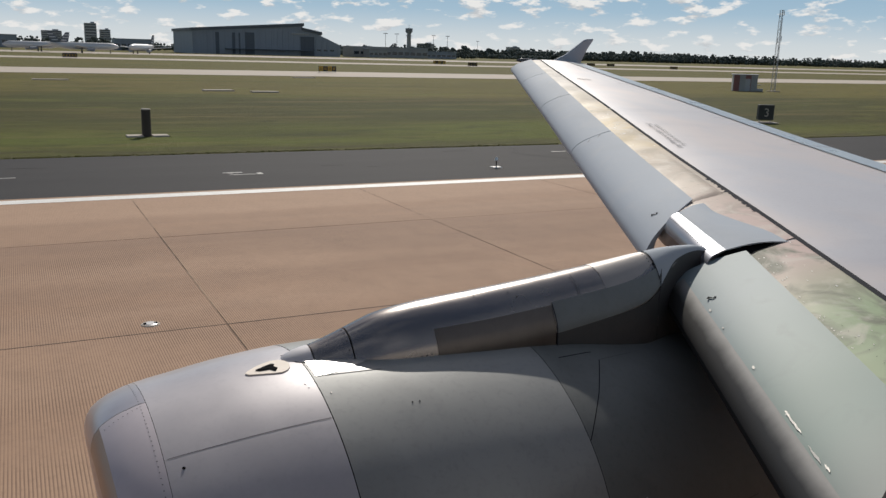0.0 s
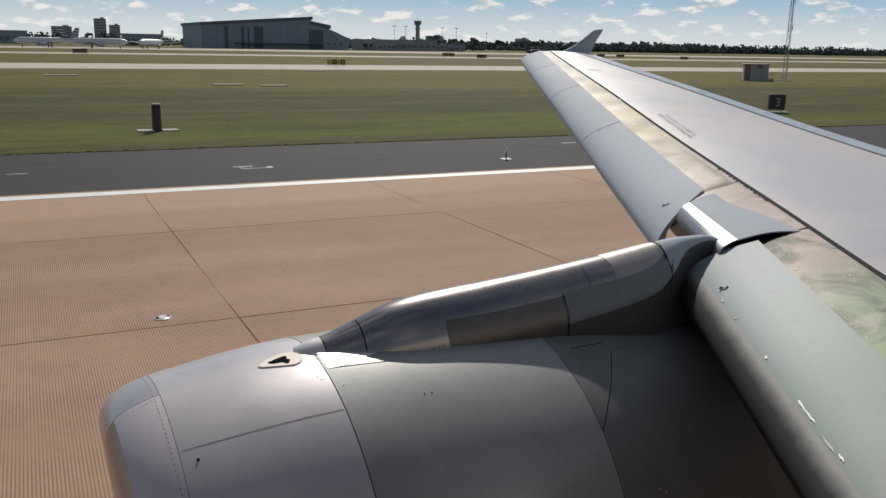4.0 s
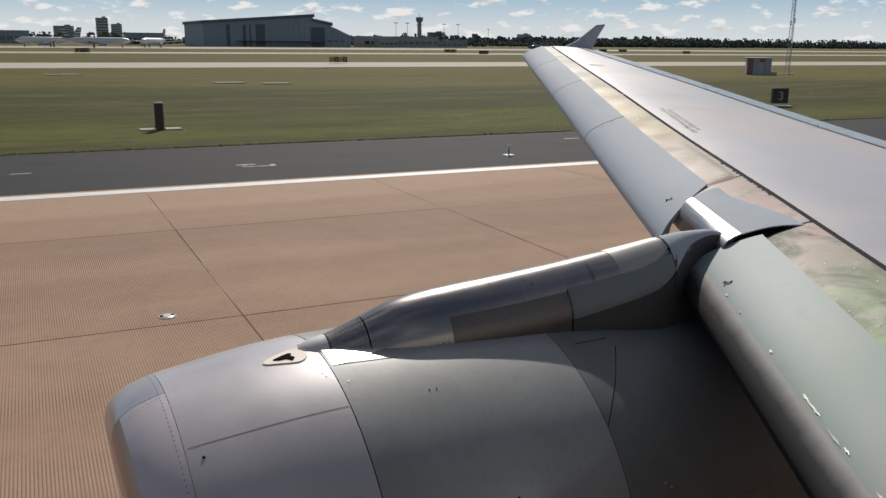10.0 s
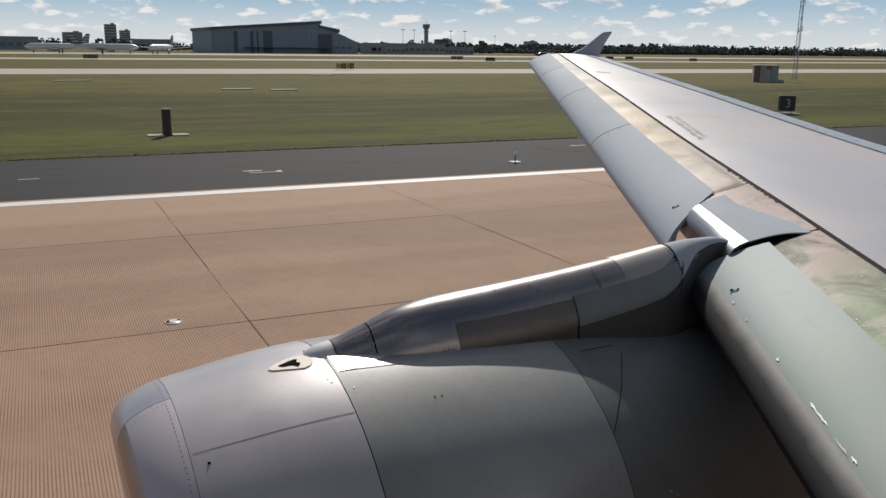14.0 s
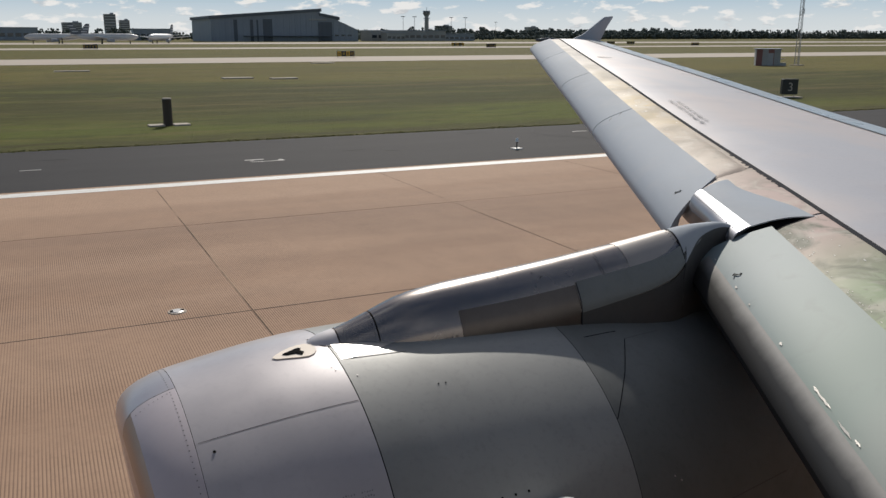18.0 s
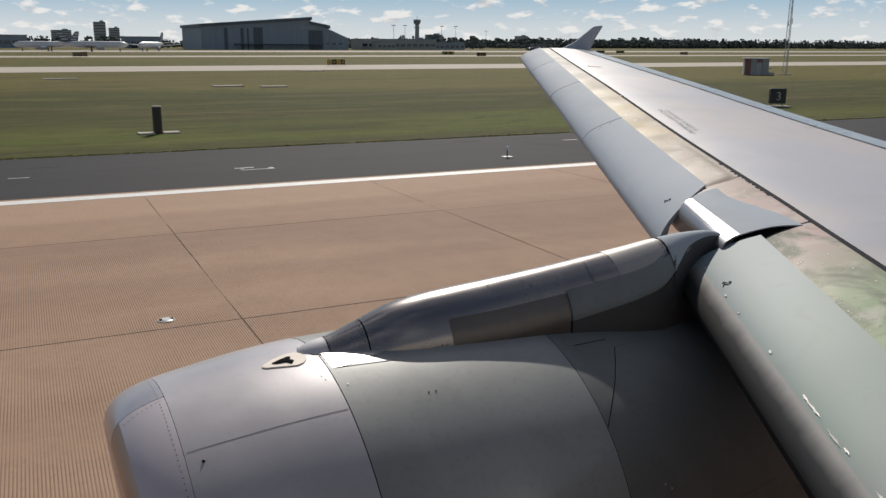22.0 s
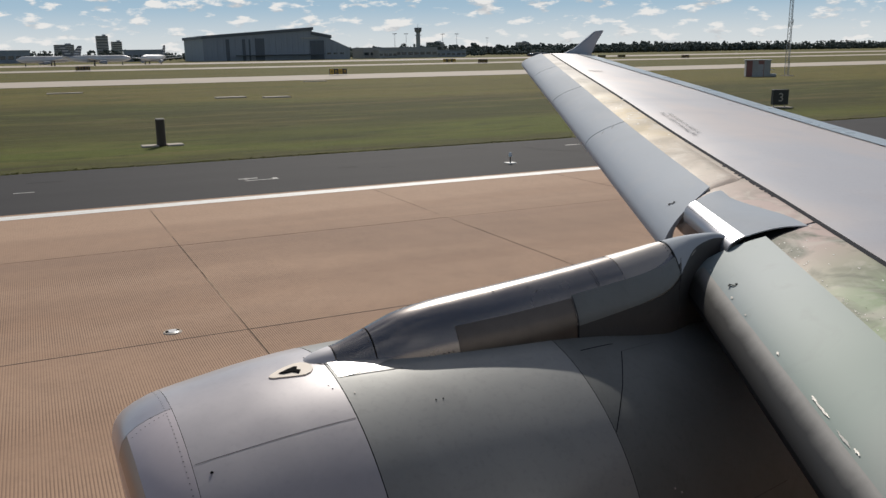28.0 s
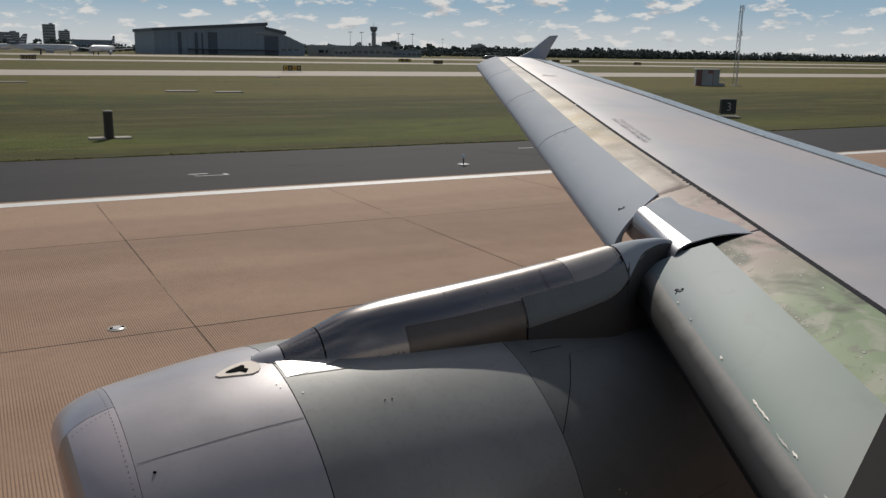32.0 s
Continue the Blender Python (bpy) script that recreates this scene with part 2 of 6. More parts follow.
def grass_mat():
    m = Mat("mown_grass", (0.120, 0.142, 0.022), 0.9, spec=0.12)
    sp = m.n.new("ShaderNodeSeparateXYZ")
    m.l.new(m.pos, sp.inputs[0])
    wob = m.math("MULTIPLY", m.ramp(m.noise((0.02, 0.06, 1), 4), 0.3, 0.7, -1, 1), 9.0)
    yy = m.math("ADD", sp.outputs[1], wob)
    # mowing strips: fresh green by the pavement, long dark grass, then dry straw
    m.blend(m.math("MULTIPLY", m.ramp(yy, 49, 56, 0, 1), m.ramp(m.noise((0.012, 0.1, 1), 4), 0.3, 0.6, 0.7, 1)), (0.062, 0.058, 0.016))
    m.blend(m.math("MULTIPLY", m.ramp(yy, 84, 96, 0, 1), m.ramp(m.noise((0.01, 0.03, 1), 4), 0.3, 0.6, 0.6, 1)), (0.180, 0.148, 0.036))
    m.blend(m.math("MULTIPLY", m.ramp(yy, 150, 175, 0, 1), m.ramp(m.noise((0.005, 0.02, 1), 4), 0.3, 0.6, 0.3, 1)), (0.135, 0.122, 0.034))
    m.blend(m.ramp(m.noise((0.018, 0.07, 1), 4, dist=0.8), 0.50, 0.64, 0, 0.45), (0.130, 0.098, 0.034))
    m.blend(m.ramp(m.noise((0.022, 0.09, 1.7), 4, dist=0.8), 0.54, 0.66, 0, 0.45), (0.078, 0.100, 0.020))
    m.blend(m.ramp(m.noise((0.012, 0.12, 1), 5, dist=0.4), 0.54, 0.68, 0, 0.45), (0.055, 0.058, 0.016))
    m.blend(m.ramp(m.noise((0.05, 0.35, 1), 6, dist=0.5), 0.52, 0.70, 0, 0.75), (0.19, 0.15, 0.055))
    m.blend(m.ramp(m.noise((0.25, 1.1, 1), 6), 0.54, 0.74, 0, 0.45), (0.055, 0.056, 0.018))
    m.blend(m.ramp(m.noise((0.16, 0.55, 1), 6, dist=0.8), 0.57, 0.66, 0, 0.6), (0.045, 0.047, 0.015))
    m.blend(m.ramp(m.noise((0.10, 0.30, 1), 5, dist=0.6), 0.56, 0.68, 0, 0.6), (0.16, 0.165, 0.030))
    m.blend(m.math("MULTIPLY", m.ramp(sp.outputs[1], 44.0, 42.2, 0, 0.8), m.ramp(m.noise((0.3, 1, 1), 4), 0.35, 0.6, 0.2, 1)), (0.075, 0.060, 0.030))
    m.blend(m.ramp(m.noise((3, 9, 1), 4), 0.45, 0.7, 0, 0.6), (0.075, 0.088, 0.018))
    m.blend(m.ramp(m.noise((0.35, 1.3, 1), 5, 0.65), 0.55, 0.66, 0, 0.55), (0.050, 0.050, 0.014))
    m.blend(m.ramp(m.noise((0.6, 2.2, 1.4), 5, 0.7), 0.60, 0.72, 0, 0.5), (0.20, 0.185, 0.06))
    m.blend(m.ramp(m.noise((0.5, 1.4, 1), 4), 0.25, 0.75, 0.08, 0.24), (0.050, 0.047, 0.012))
    m.bump(m.noise((2, 5, 1), 6, 0.7), 1.0, 0.15)
    return m.m


M_GRASS = grass_mat()
_m = Mat("grass_blades", (0.12, 0.14, 0.025), 0.8, spec=0.2)
_m.island_random((0.20, 0.17, 0.05), 0.9)
M_BLADE = _m.m
_m = Mat("tree_leaves", (0.105, 0.122, 0.112), 0.95, spec=0.02)
_m.island_random((0.112, 0.128, 0.116), 0.9)
_m.blend(_m.ramp(_m.noise(0.9, 4), 0.4, 0.7, 0, 0.6), (0.090, 0.106, 0.098))
M_LEAF = _m.m


def aero(name, c, rough, metal, dirt, streak=(0.6, 6, 6), amount=0.35, coat=0.0, even=False, spec=0.5):
    """Aircraft skin with fine streaks, smudges and soft waviness."""
    m = Mat(name, c, rough, metal, coat, spec)
    m.blend(m.ramp(m.noise(streak, 5), 0.45, 0.75, 0, amount), dirt)
    m.blend(m.ramp(m.noise(28, 3), 0.52, 0.72, 0, amount * 0.5), dirt)
    if even:
        m.roughen(m.noise(0.5, 3), rough - 0.02, rough + 0.03)
    else:
        m.blend(m.ramp(m.noise(1.7, 5, dist=0.5), 0.5, 0.75, 0, amount), dirt)
        m.roughen(m.noise(2.2, 5), max(rough - 0.04, 0.04), rough + 0.08)
        m.bump(m.noise((1.1, 1.1, 1.1), 2), 0.04, 0.003)
    m.bump(m.noise(90, 2), 0.03, 0.001)
    return m


_m = aero("wing_grey_paint", (0.53, 0.525, 0.555), 0.42, 0.18, (0.405, 0.395, 0.435), (0.5, 0.22, 0.5), 0.5, even=True)
_sp = _m.n.new("ShaderNodeSeparateXYZ")
_m.l.new(_m.pos, _sp.inputs[0])
_m.blend(_m.ramp(_sp.outputs[1], 5.5, 9.5, 0, 0.6), (0.50, 0.485, 0.50))
_m.blend(_m.ramp(_m.noise((0.7, 0.35, 0.7), 4, dist=0.6), 0.42, 0.62, 0, 0.75), (0.61, 0.545, 0.525))
_m.blend(_m.ramp(_m.noise((0.35, 0.9, 0.5), 5, dist=0.5), 0.52, 0.70, 0, 0.4), (0.38, 0.38, 0.425))
M_WING = _m.m
_m = aero("slat_grey_paint", (0.43, 0.475, 0.535), 0.68, 0.0, (0.37, 0.41, 0.46), (0.4, 0.25, 0.4), 0.3, even=True, spec=0.1)
_m.blend(_m.ramp(_m.noise((0.9, 0.5, 0.9), 5, dist=0.7), 0.46, 0.62, 0, 0.45), (0.385, 0.415, 0.455))
_m.blend(_m.ramp(_m.noise((2.6, 2.0, 2.6), 5, dist=0.7), 0.54, 0.68, 0, 0.35), (0.49, 0.51, 0.54))
M_SLAT = _m.m
_m = aero("inboard_slat_paint", (0.265, 0.32, 0.335), 0.60, 0.02, (0.25, 0.295, 0.285), (0.4, 0.25, 0.4), 0.3, even=True, spec=0.3)
_sp = _m.n.new("ShaderNodeSeparateXYZ")
_m.l.new(_m.pos, _sp.inputs[0])
# green, then pink further inboard: the window's colour cast put into the paint
_m.blend(_m.ramp(_sp.outputs[1], 3.6, 2.6, 0, 0.6), (0.255, 0.325, 0.275))
_m.blend(_m.ramp(_sp.outputs[1], 2.3, 1.5, 0, 0.6), (0.345, 0.300, 0.305))
_m.blend(_m.ramp(_m.noise((3, 3, 3), 5, dist=0.6), 0.56, 0.70, 0, 0.35), (0.20, 0.235, 0.225))
M_SLATIN = _m.m
M_NAC = aero("nacelle_silver_paint", (0.53, 0.50, 0.52), 0.38, 0.18, (0.40, 0.38, 0.405), (2, 0.7, 0.7), 0.55, coat=0.35).m
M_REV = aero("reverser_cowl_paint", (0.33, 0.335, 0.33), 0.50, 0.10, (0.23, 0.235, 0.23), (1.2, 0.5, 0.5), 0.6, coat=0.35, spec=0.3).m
# cowl paint darkened to carry the shade under the wing
M_AFT = aero("aft_cowl_shaded_paint", (0.18, 0.188, 0.184), 0.5, 0.05, (0.12, 0.125, 0.122), (1.0, 0.6, 0.6), 0.6).m
M_PYL = aero("pylon_metallic_paint", (0.38, 0.348, 0.335), 0.23, 0.95, (0.22, 0.205, 0.197), (0.8, 3, 3), 0.3).m
M_PANEL = aero("pylon_side_panel", (0.18, 0.16, 0.148), 0.36, 0.85, (0.12, 0.108, 0.10), (5, 1, 1), 0.5).m
M_LIP = aero("polished_aluminium", (0.62, 0.57, 0.58), 0.32, 0.6, (0.48, 0.43, 0.44), (1, 6, 6), 0.3).m


def nose_mat():
    m = aero("bare_leading_edge", (0.49, 0.415, 0.345), 0.62, 0.03, (0.40, 0.345, 0.30), (1, 1, 1), 0.4, spec=0.3)
    sp = m.n.new("ShaderNodeSeparateXYZ")
    m.l.new(m.pos, sp.inputs[0])
    # spanwise yellow, pink and green: the cabin window's tints painted into the metal
    m.blend(m.math("MULTIPLY", m.ramp(sp.outputs[1], 6.4, 7.6, 0, 1), m.ramp(m.noise((1.3, 1.3, 1.3), 4), 0.35, 0.65, 0.3, 1.0)), (0.60, 0.47, 0.25))
    m.blend(m.ramp(sp.outputs[1], 8.5, 11.5, 0, 0.7), (0.46, 0.45, 0.46))
    m.blend(m.ramp(sp.outputs[1], 5.6, 4.7, 0, 0.8), (0.52, 0.39, 0.365))
    m.blend(m.ramp(sp.outputs[1], 3.8, 3.0, 0, 0.95), (0.27, 0.355, 0.215))
    m.blend(m.math("MULTIPLY", m.ramp(sp.outputs[1], 5.0, 4.2, 0.2, 1), m.ramp(m.noise((2.2, 2.2, 2.2), 5, dist=0.9), 0.46, 0.60, 0, 0.95)), (0.155, 0.165, 0.125))
    m.blend(m.ramp(m.noise((3.8, 3.8, 3.8), 5, dist=1.0), 0.50, 0.64, 0, 0.5), (0.57, 0.53, 0.47))
    m.blend(m.ramp(m.noise((10, 10, 10), 6, dist=1.0), 0.64, 0.72, 0, 0.6), (0.22, 0.22, 0.18))
    m.bump(m.noise((5, 5, 5), 3, dist=0.4), 0.25, 0.008)
    return m.m


M_NOSE = nose_mat()
M_SLATD = aero("aft_panel_paint", (0.205, 0.224, 0.229), 0.5, 0.1, (0.14, 0.151, 0.154), (1, 1, 1), 0.5).m
# near-black that stands for shade round the pylon's rear
M_PYL_SHADE = aero("shade_dark_paint", (0.07, 0.072, 0.074), 0.6, 0.0, (0.042, 0.044, 0.046), (2, 2, 2), 0.6).m
M_DARK = Mat("dark_gap", (0.008, 0.008, 0.009), 0.95, spec=0.05).m
M_SEAM = Mat("seam_grey", (0.15, 0.14, 0.15), 0.8, spec=0.2).m
M_POST = Mat("weathered_post_paint", (0.06, 0.045, 0.036), 0.7).m
M_SEAL = Mat("grey_sealant", (0.035, 0.036, 0.044), 0.9, spec=0.1).m
M_STEN = Mat("stencil_grey", (0.25, 0.25, 0.26), 0.7, spec=0.2).m
M_WHITEPL = aero("fuselage_paint", (0.27, 0.262, 0.255), 0.45, 0.0, (0.19, 0.186, 0.182)).m
M_RUBBER = Mat("tyre_rubber", (0.02, 0.02, 0.02), 0.85).m
M_STEEL = Mat("galvanised_steel", (0.35, 0.35, 0.36), 0.45, 0.7).m
M_HANG = aero("hangar_cladding", (0.29, 0.32, 0.36), 0.6, 0.0, (0.22, 0.245, 0.28), (0.4, 0.4, 0.02), 0.6).m
M_HANGD = aero("hangar_dark_door", (0.11, 0.125, 0.145), 0.6, 0.0, (0.08, 0.092, 0.11), (0.3, 0.3, 0.02), 0.5).m
M_BUILD = aero("pale_building_wall", (0.36, 0.36, 0.35), 0.7, 0.0, (0.25, 0.25, 0.25), (0.1, 0.1, 0.3), 0.5).m
M_GLASS = Mat("dark_window_glass", (0.03, 0.04, 0.05), 0.1, 0.0, spec=0.8).m
M_SIGN = Mat("sign_black_housing", (0.03, 0.028, 0.025), 0.5).m
M_SIGNY = Mat("sign_yellow_panel", (0.55, 0.34, 0.04), 0.5).m
M_REDW = aero("shed_red_paint", (0.25, 0.11, 0.10), 0.7, 0.0, (0.18, 0.09, 0.08), (2, 2, 2), 0.6).m

# ---- mesh helpers ----


def link(name, bm, mat, parent=None, smooth=False):
    me = bpy.data.meshes.new(name)
    bm.to_mesh(me)
    bm.free()
    if mat is not None:
        me.materials.append(mat)
    if smooth:
        for p in me.polygons:
            p.use_smooth = True
        me.set_sharp_from_angle(angle=radians(42))
    ob = new(name, me)
    ob.parent = parent
    return ob


def part(name, bm, mat, parent, label="", smooth=False):
    ob = link(name, bm, mat, parent, smooth)
    if label:
        ob["label"] = label
    return ob


def box(bm, c, s, rot=None, bevel=0.0):
    m = Matrix.Translation(c)
    if rot is not None:
        m = m @ rot
    r = bmesh.ops.create_cube(bm, size=1, matrix=m @ Matrix.Diagonal((*s, 1)))
    if bevel:
        vs = set(r["verts"])
        es = [e for e in bm.edges if e.verts[0] in vs and e.verts[1] in vs]
        bmesh.ops.bevel(bm, geom=es, offset=bevel, segments=1, affect="EDGES")
    return bm


def cyl(bm, a, b, r0, r1=None, seg=12, caps=True):
    a, b = Vector(a), Vector(b)
    q = (b - a).to_track_quat("Z", "Y").to_matrix().to_4x4()
    bmesh.ops.create_cone(bm, cap_ends=caps, segments=seg, radius1=r0, radius2=r0 if r1 is None else r1,
                          depth=(b - a).length, matrix=Matrix.Translation((a + b) / 2) @ q)
    return bm


def grid_mesh(bm, rows, close_u=False, close_v=False):
    """Faces through rows of points."""
    vs = [[bm.verts.new(p) for p in r] for r in rows]
    nr, nc = len(vs), len(vs[0])
    for i in range(nr if close_u else nr - 1):
        for j in range(nc if close_v else nc - 1):
            a, b = vs[i][j], vs[i][(j + 1) % nc]
            c, d = vs[(i + 1) % nr][(j + 1) % nc], vs[(i + 1) % nr][j]
            bm.faces.new((a, b, c, d))
    return vs


def cap(bm, row, flip=False):
    bm.faces.new(row[::-1] if flip else row)


def lerp_table(tab, u):
    if u <= tab[0][0]:
        return tab[0][1]
    for (a, va), (b, vb) in zip(tab, tab[1:]):
        if u <= b:
            k = (u - a) / (b - a)
            return va + (vb - va) * k
    return tab[-1][1]


def smooth_table(tab, u):
    """Monotone-ish cubic through a small table."""
    n = len(tab)
    if u <= tab[0][0]:
        return tab[0][1]
    if u >= tab[-1][0]:
        return tab[-1][1]
    for i in range(n - 1):
        (a, va), (b, vb) = tab[i], tab[i + 1]
        if u <= b:
            def slope(k):
                if k <= 0 or k >= n - 1:
                    j = min(max(k, 0), n - 2)
                    return (tab[j + 1][1] - tab[j][1]) / (tab[j + 1][0] - tab[j][0])
                d0 = (tab[k][1] - tab[k - 1][1]) / (tab[k][0] - tab[k - 1][0])
                d1 = (tab[k + 1][1] - tab[k][1]) / (tab[k + 1][0] - tab[k][0])
                return 0.0 if d0 * d1 <= 0 else 2 * d0 * d1 / (d0 + d1)
            h = b - a
            t = (u - a) / h
            m0, m1 = slope(i) * h, slope(i + 1) * h
            return (va * (2 * t ** 3 - 3 * t * t + 1) + m0 * (t ** 3 - 2 * t * t + t)
                    + vb * (-2 * t ** 3 + 3 * t * t) + m1 * (t ** 3 - t * t))


# ---- ground, runway, shoulder, taxiways ----
RW_IN, RW_EDGE, GRASS_Y = -32.0, 29.05, 39.7
LINE_Y = 28.42
SLAB = 7.62
JOINT_Y = 14.38                 # one longitudinal joint
JOINT_X = 3.05                  # one transverse joint
bm = bmesh.new()
ys = [-4500, -400, -120, -60, 0, GRASS_Y, 60, 90, 130, 190, 300, 500, 900, 1600, 4500]
xs = [-4500, -1500, -600, -250, -100, -40, 0, 40, 100, 250, 600, 1500, 4500]
grid_mesh(bm, [[(x, y, -0.06) for y in ys] for x in xs])
bmesh.ops.reverse_faces(bm, faces=bm.faces)
ground = tagged(link("ground", bm, M_GRASS), "mown green and straw-coloured airfield grass", "ground", kind="structure")

RX0, RX1 = -900.0, 900.0
runway = tagged(new("runway"), "tan grooved concrete runway with dark sealed joints", "runway", kind="structure")
bm = bmesh.new()
box(bm, ((RX0 + RX1) / 2, (RW_IN + RW_EDGE) / 2, -0.055), (RX1 - RX0, RW_EDGE - RW_IN, 0.09))
part("joint_bed", bm, M_JOINT, runway, "dark joint sealant bed")
jy = [JOINT_Y + SLAB * k for k in range(-7, 4)]
jy = [RW_IN] + [v for v in jy if RW_IN + 1 < v < RW_EDGE - 0.4] + [RW_EDGE]
jx = [JOINT_X + SLAB * k for k in range(-9, 22)]


def slab_mesh(w, d, name="slab"):
    bm = bmesh.new()
    box(bm, (0, 0, 0), (w - 0.006, d - 0.018, 0.08), bevel=0.003)
    me = bpy.data.meshes.new(name)
    bm.to_mesh(me)
    bm.free()
    me.materials.append(M_CONC)
    return me


for y0, y1 in zip(jy, jy[1:]):
    me = slab_mesh(SLAB, y1 - y0)
    for k in range(len(jx) - 1):
        ob = new("slab", me)
        ob.parent = runway
        ob.location = ((jx[k] + jx[k + 1]) / 2, (y0 + y1) / 2, -0.04 + random.uniform(-0.0015, 0.0015))
bm = bmesh.new()
for y0, y1 in zip(jy, jy[1:]):
    for a, b in ((RX0, jx[0]), (jx[-1], RX1)):
        n = max(1, round((b - a) / SLAB))
        for k in range(n):
            x0, x1 = a + (b - a) * k / n, a + (b - a) * (k + 1) / n
            box(bm, ((x0 + x1) / 2, (y0 + y1) / 2, -0.04), (x1 - x0 - 0.03, y1 - y0 - 0.03, 0.08))
tagged(part("far_slab", bm, M_CONC, runway), kind="stuff")


def flat(name, poly, z, mat, parent=None):
    bm = bmesh.new()
    top = [bm.verts.new((x, y, z)) for x, y in poly]
    bot = [bm.verts.new((x, y, z - 0.003)) for x, y in poly]
    f = bm.faces.new(top)
    if f.normal.z < 0 or sum(a[0] * b[1] - b[0] * a[1] for a, b in zip(poly, poly[1:] + poly[:1])) < 0:
        f.normal_flip()
    n = len(poly)
    for i in range(n):
        bm.faces.new((top[i], bot[i], bot[(i + 1) % n], top[(i + 1) % n]))
    return link(name, bm, mat, parent)


def rect(x0, x1, y0, y1):
    return [(x0, y0), (x1, y0), (x1, y1), (x0, y1)]


shoulder = tagged(flat("shoulder", rect(RX0, RX1, RW_EDGE, GRASS_Y), -0.03, M_ASPH), "dark grey asphalt runway shoulder", "shoulder", kind="structure")
edge_line = flat("edge_line", rect(RX0, RX1, LINE_Y - 0.33, LINE_Y + 0.33), 0.006, M_WHITE, runway)
edge_line["label"] = "white painted runway edge line"
for y in (JOINT_Y - SLAB, JOINT_Y):
    seal = flat("joint_seal", rect(RX0, RX1, y - 0.013, y + 0.013), 0.0035, M_JOINTD, runway)
    seal["label"] = "dark sealed joint along the runway"

TW = [(159.0, 196.0, -0.03), (325.0, 365.0, -0.03), (520.0, 640.0, -0.03)]
for a, b, z in TW:
    tagged(flat("taxiway", rect(-2500, 2500, a, b), z, M_CONC_FAR), "pale concrete taxiway across the grass", "taxiway", kind="structure")

# ---- the airliner ----
airliner = tagged(new("airliner"), "grey twin-engined airliner with slats extended, standing on the runway", "airplane")
FUS_Y, FUS_Z, FUS_R = -1.80, 4.15, 1.975

LE0, LE_S = 4.38, 0.523          # slat leading edge at span 4.8, sweep slope
TIP = 15.2


def le_x(y):
    return LE0 + LE_S * (y - 4.8)


def te_x(y):
    return 9.0 + 0.277 * (y - 6.4) if y > 4.6 else 8.5


def crest_z(y):
    k = max(0.0, min(1.0, (y - 6.0) / 4.5))
    return 3.66 + 0.0905 * (y - 4.9) + 0.042 * k * k * (3 - 2 * k) + 0.065 * (max(0.0, y - 5) / 10.2) ** 2      # flexed by lift


def nose_off(y):
    return 0.22 - 0.006 * (y - 5) + 0.05 * bay(y)


UP = [(0, -0.080), (0.006, -0.064), (0.02, -0.050), (0.05, -0.033), (0.10, -0.016), (0.18, -0.005), (0.32, 0.0), (0.55, -0.008), (0.8, -0.026), (1, -0.048)]
LOW = [(0, -0.080), (0.006, -0.094), (0.03, -0.108), (0.1, -0.125), (0.3, -0.14), (0.6, -0.115), (0.85, -0.07), (1, -0.052)]
# the blunter, higher nose of the short bay over the pylon
UP_BAY = [(0, -0.055), (0.004, -0.042), (0.012, -0.034), (0.03, -0.025), (0.07, -0.0155), (0.12, -0.009), (0.20, -0.003), (0.32, 0.0), (0.55, -0.008), (0.8, -0.026), (1, -0.048)]
LOW_BAY = [(0, -0.055), (0.004, -0.066), (0.02, -0.078), (0.06, -0.098), (0.15, -0.120), (0.32, -0.138), (0.6, -0.115), (0.85, -0.07), (1, -0.052)]


def bay(y):
    return max(0.0, min(1.0, (y - 3.88) / 0.12, (5.02 - y) / 0.12))


def foil(y, u, up):
    b = bay(y)
    rise = (0.085 - 0.025 * max(0.0, min(1.0, (y - 6) / 3))) / (te_x(y) - le_x(y)) * u * u
    return (1 - b) * smooth_table(UP if up else LOW, u) + b * smooth_table(UP_BAY if up else LOW_BAY, u) + rise


def wing_point(y, off, up=True, lift=0.0):
    """A point on the fixed wing's skin, off metres behind the slat's leading edge."""
    x0, x1 = le_x(y) + nose_off(y), te_x(y)
    c = x1 - x0
    u = (le_x(y) + off - x0) / c
    return Vector((le_x(y) + off, y, crest_z(y) + c * foil(y, u, up) + lift))


def stripe_off(y):
    return 0.98 - 0.033 * (y - 5)


def skin(rows_y, offs, lift=0.0):
    bm = bmesh.new()
    grid_mesh(bm, [[wing_point(y, o(y), True, lift) for o in offs] for y in rows_y])
    return bm


def spans(a, b, n):
    return [a + (b - a) * i / n for i in range(n + 1)]


def wing_box():
    bm = bmesh.new()
    rows = []
    us = [0, 0.003, 0.008, 0.016, 0.03, 0.05, 0.075, 0.1, 0.14, 0.2, 0.28, 0.38, 0.5, 0.62, 0.74, 0.86, 0.95, 1]
    for y in spans(-0.1, 3.84, 9) + spans(3.88, 4.02, 3) + spans(4.14, 4.8, 5) + spans(4.9, 5.04, 4) + spans(5.3, TIP, 24):
        x0, c = le_x(y) + nose_off(y), te_x(y) - le_x(y) - nose_off(y)
        r = [(x0 + c * u, y, crest_z(y) + c * foil(y, u, True)) for u in us]
        r += [(x0 + c * u, y, crest_z(y) + c * foil(y, u, False)) for u in us[::-1]]
        rows.append(r)
    vs = grid_mesh(bm, rows, close_v=True)
    cap(bm, vs[0])
    cap(bm, vs[-1], True)
    bmesh.ops.recalc_face_normals(bm, faces=bm.faces)
    return bm


wing = part("wing", wing_box(), M_WING, airliner, "pale grey painted wing skin", True)


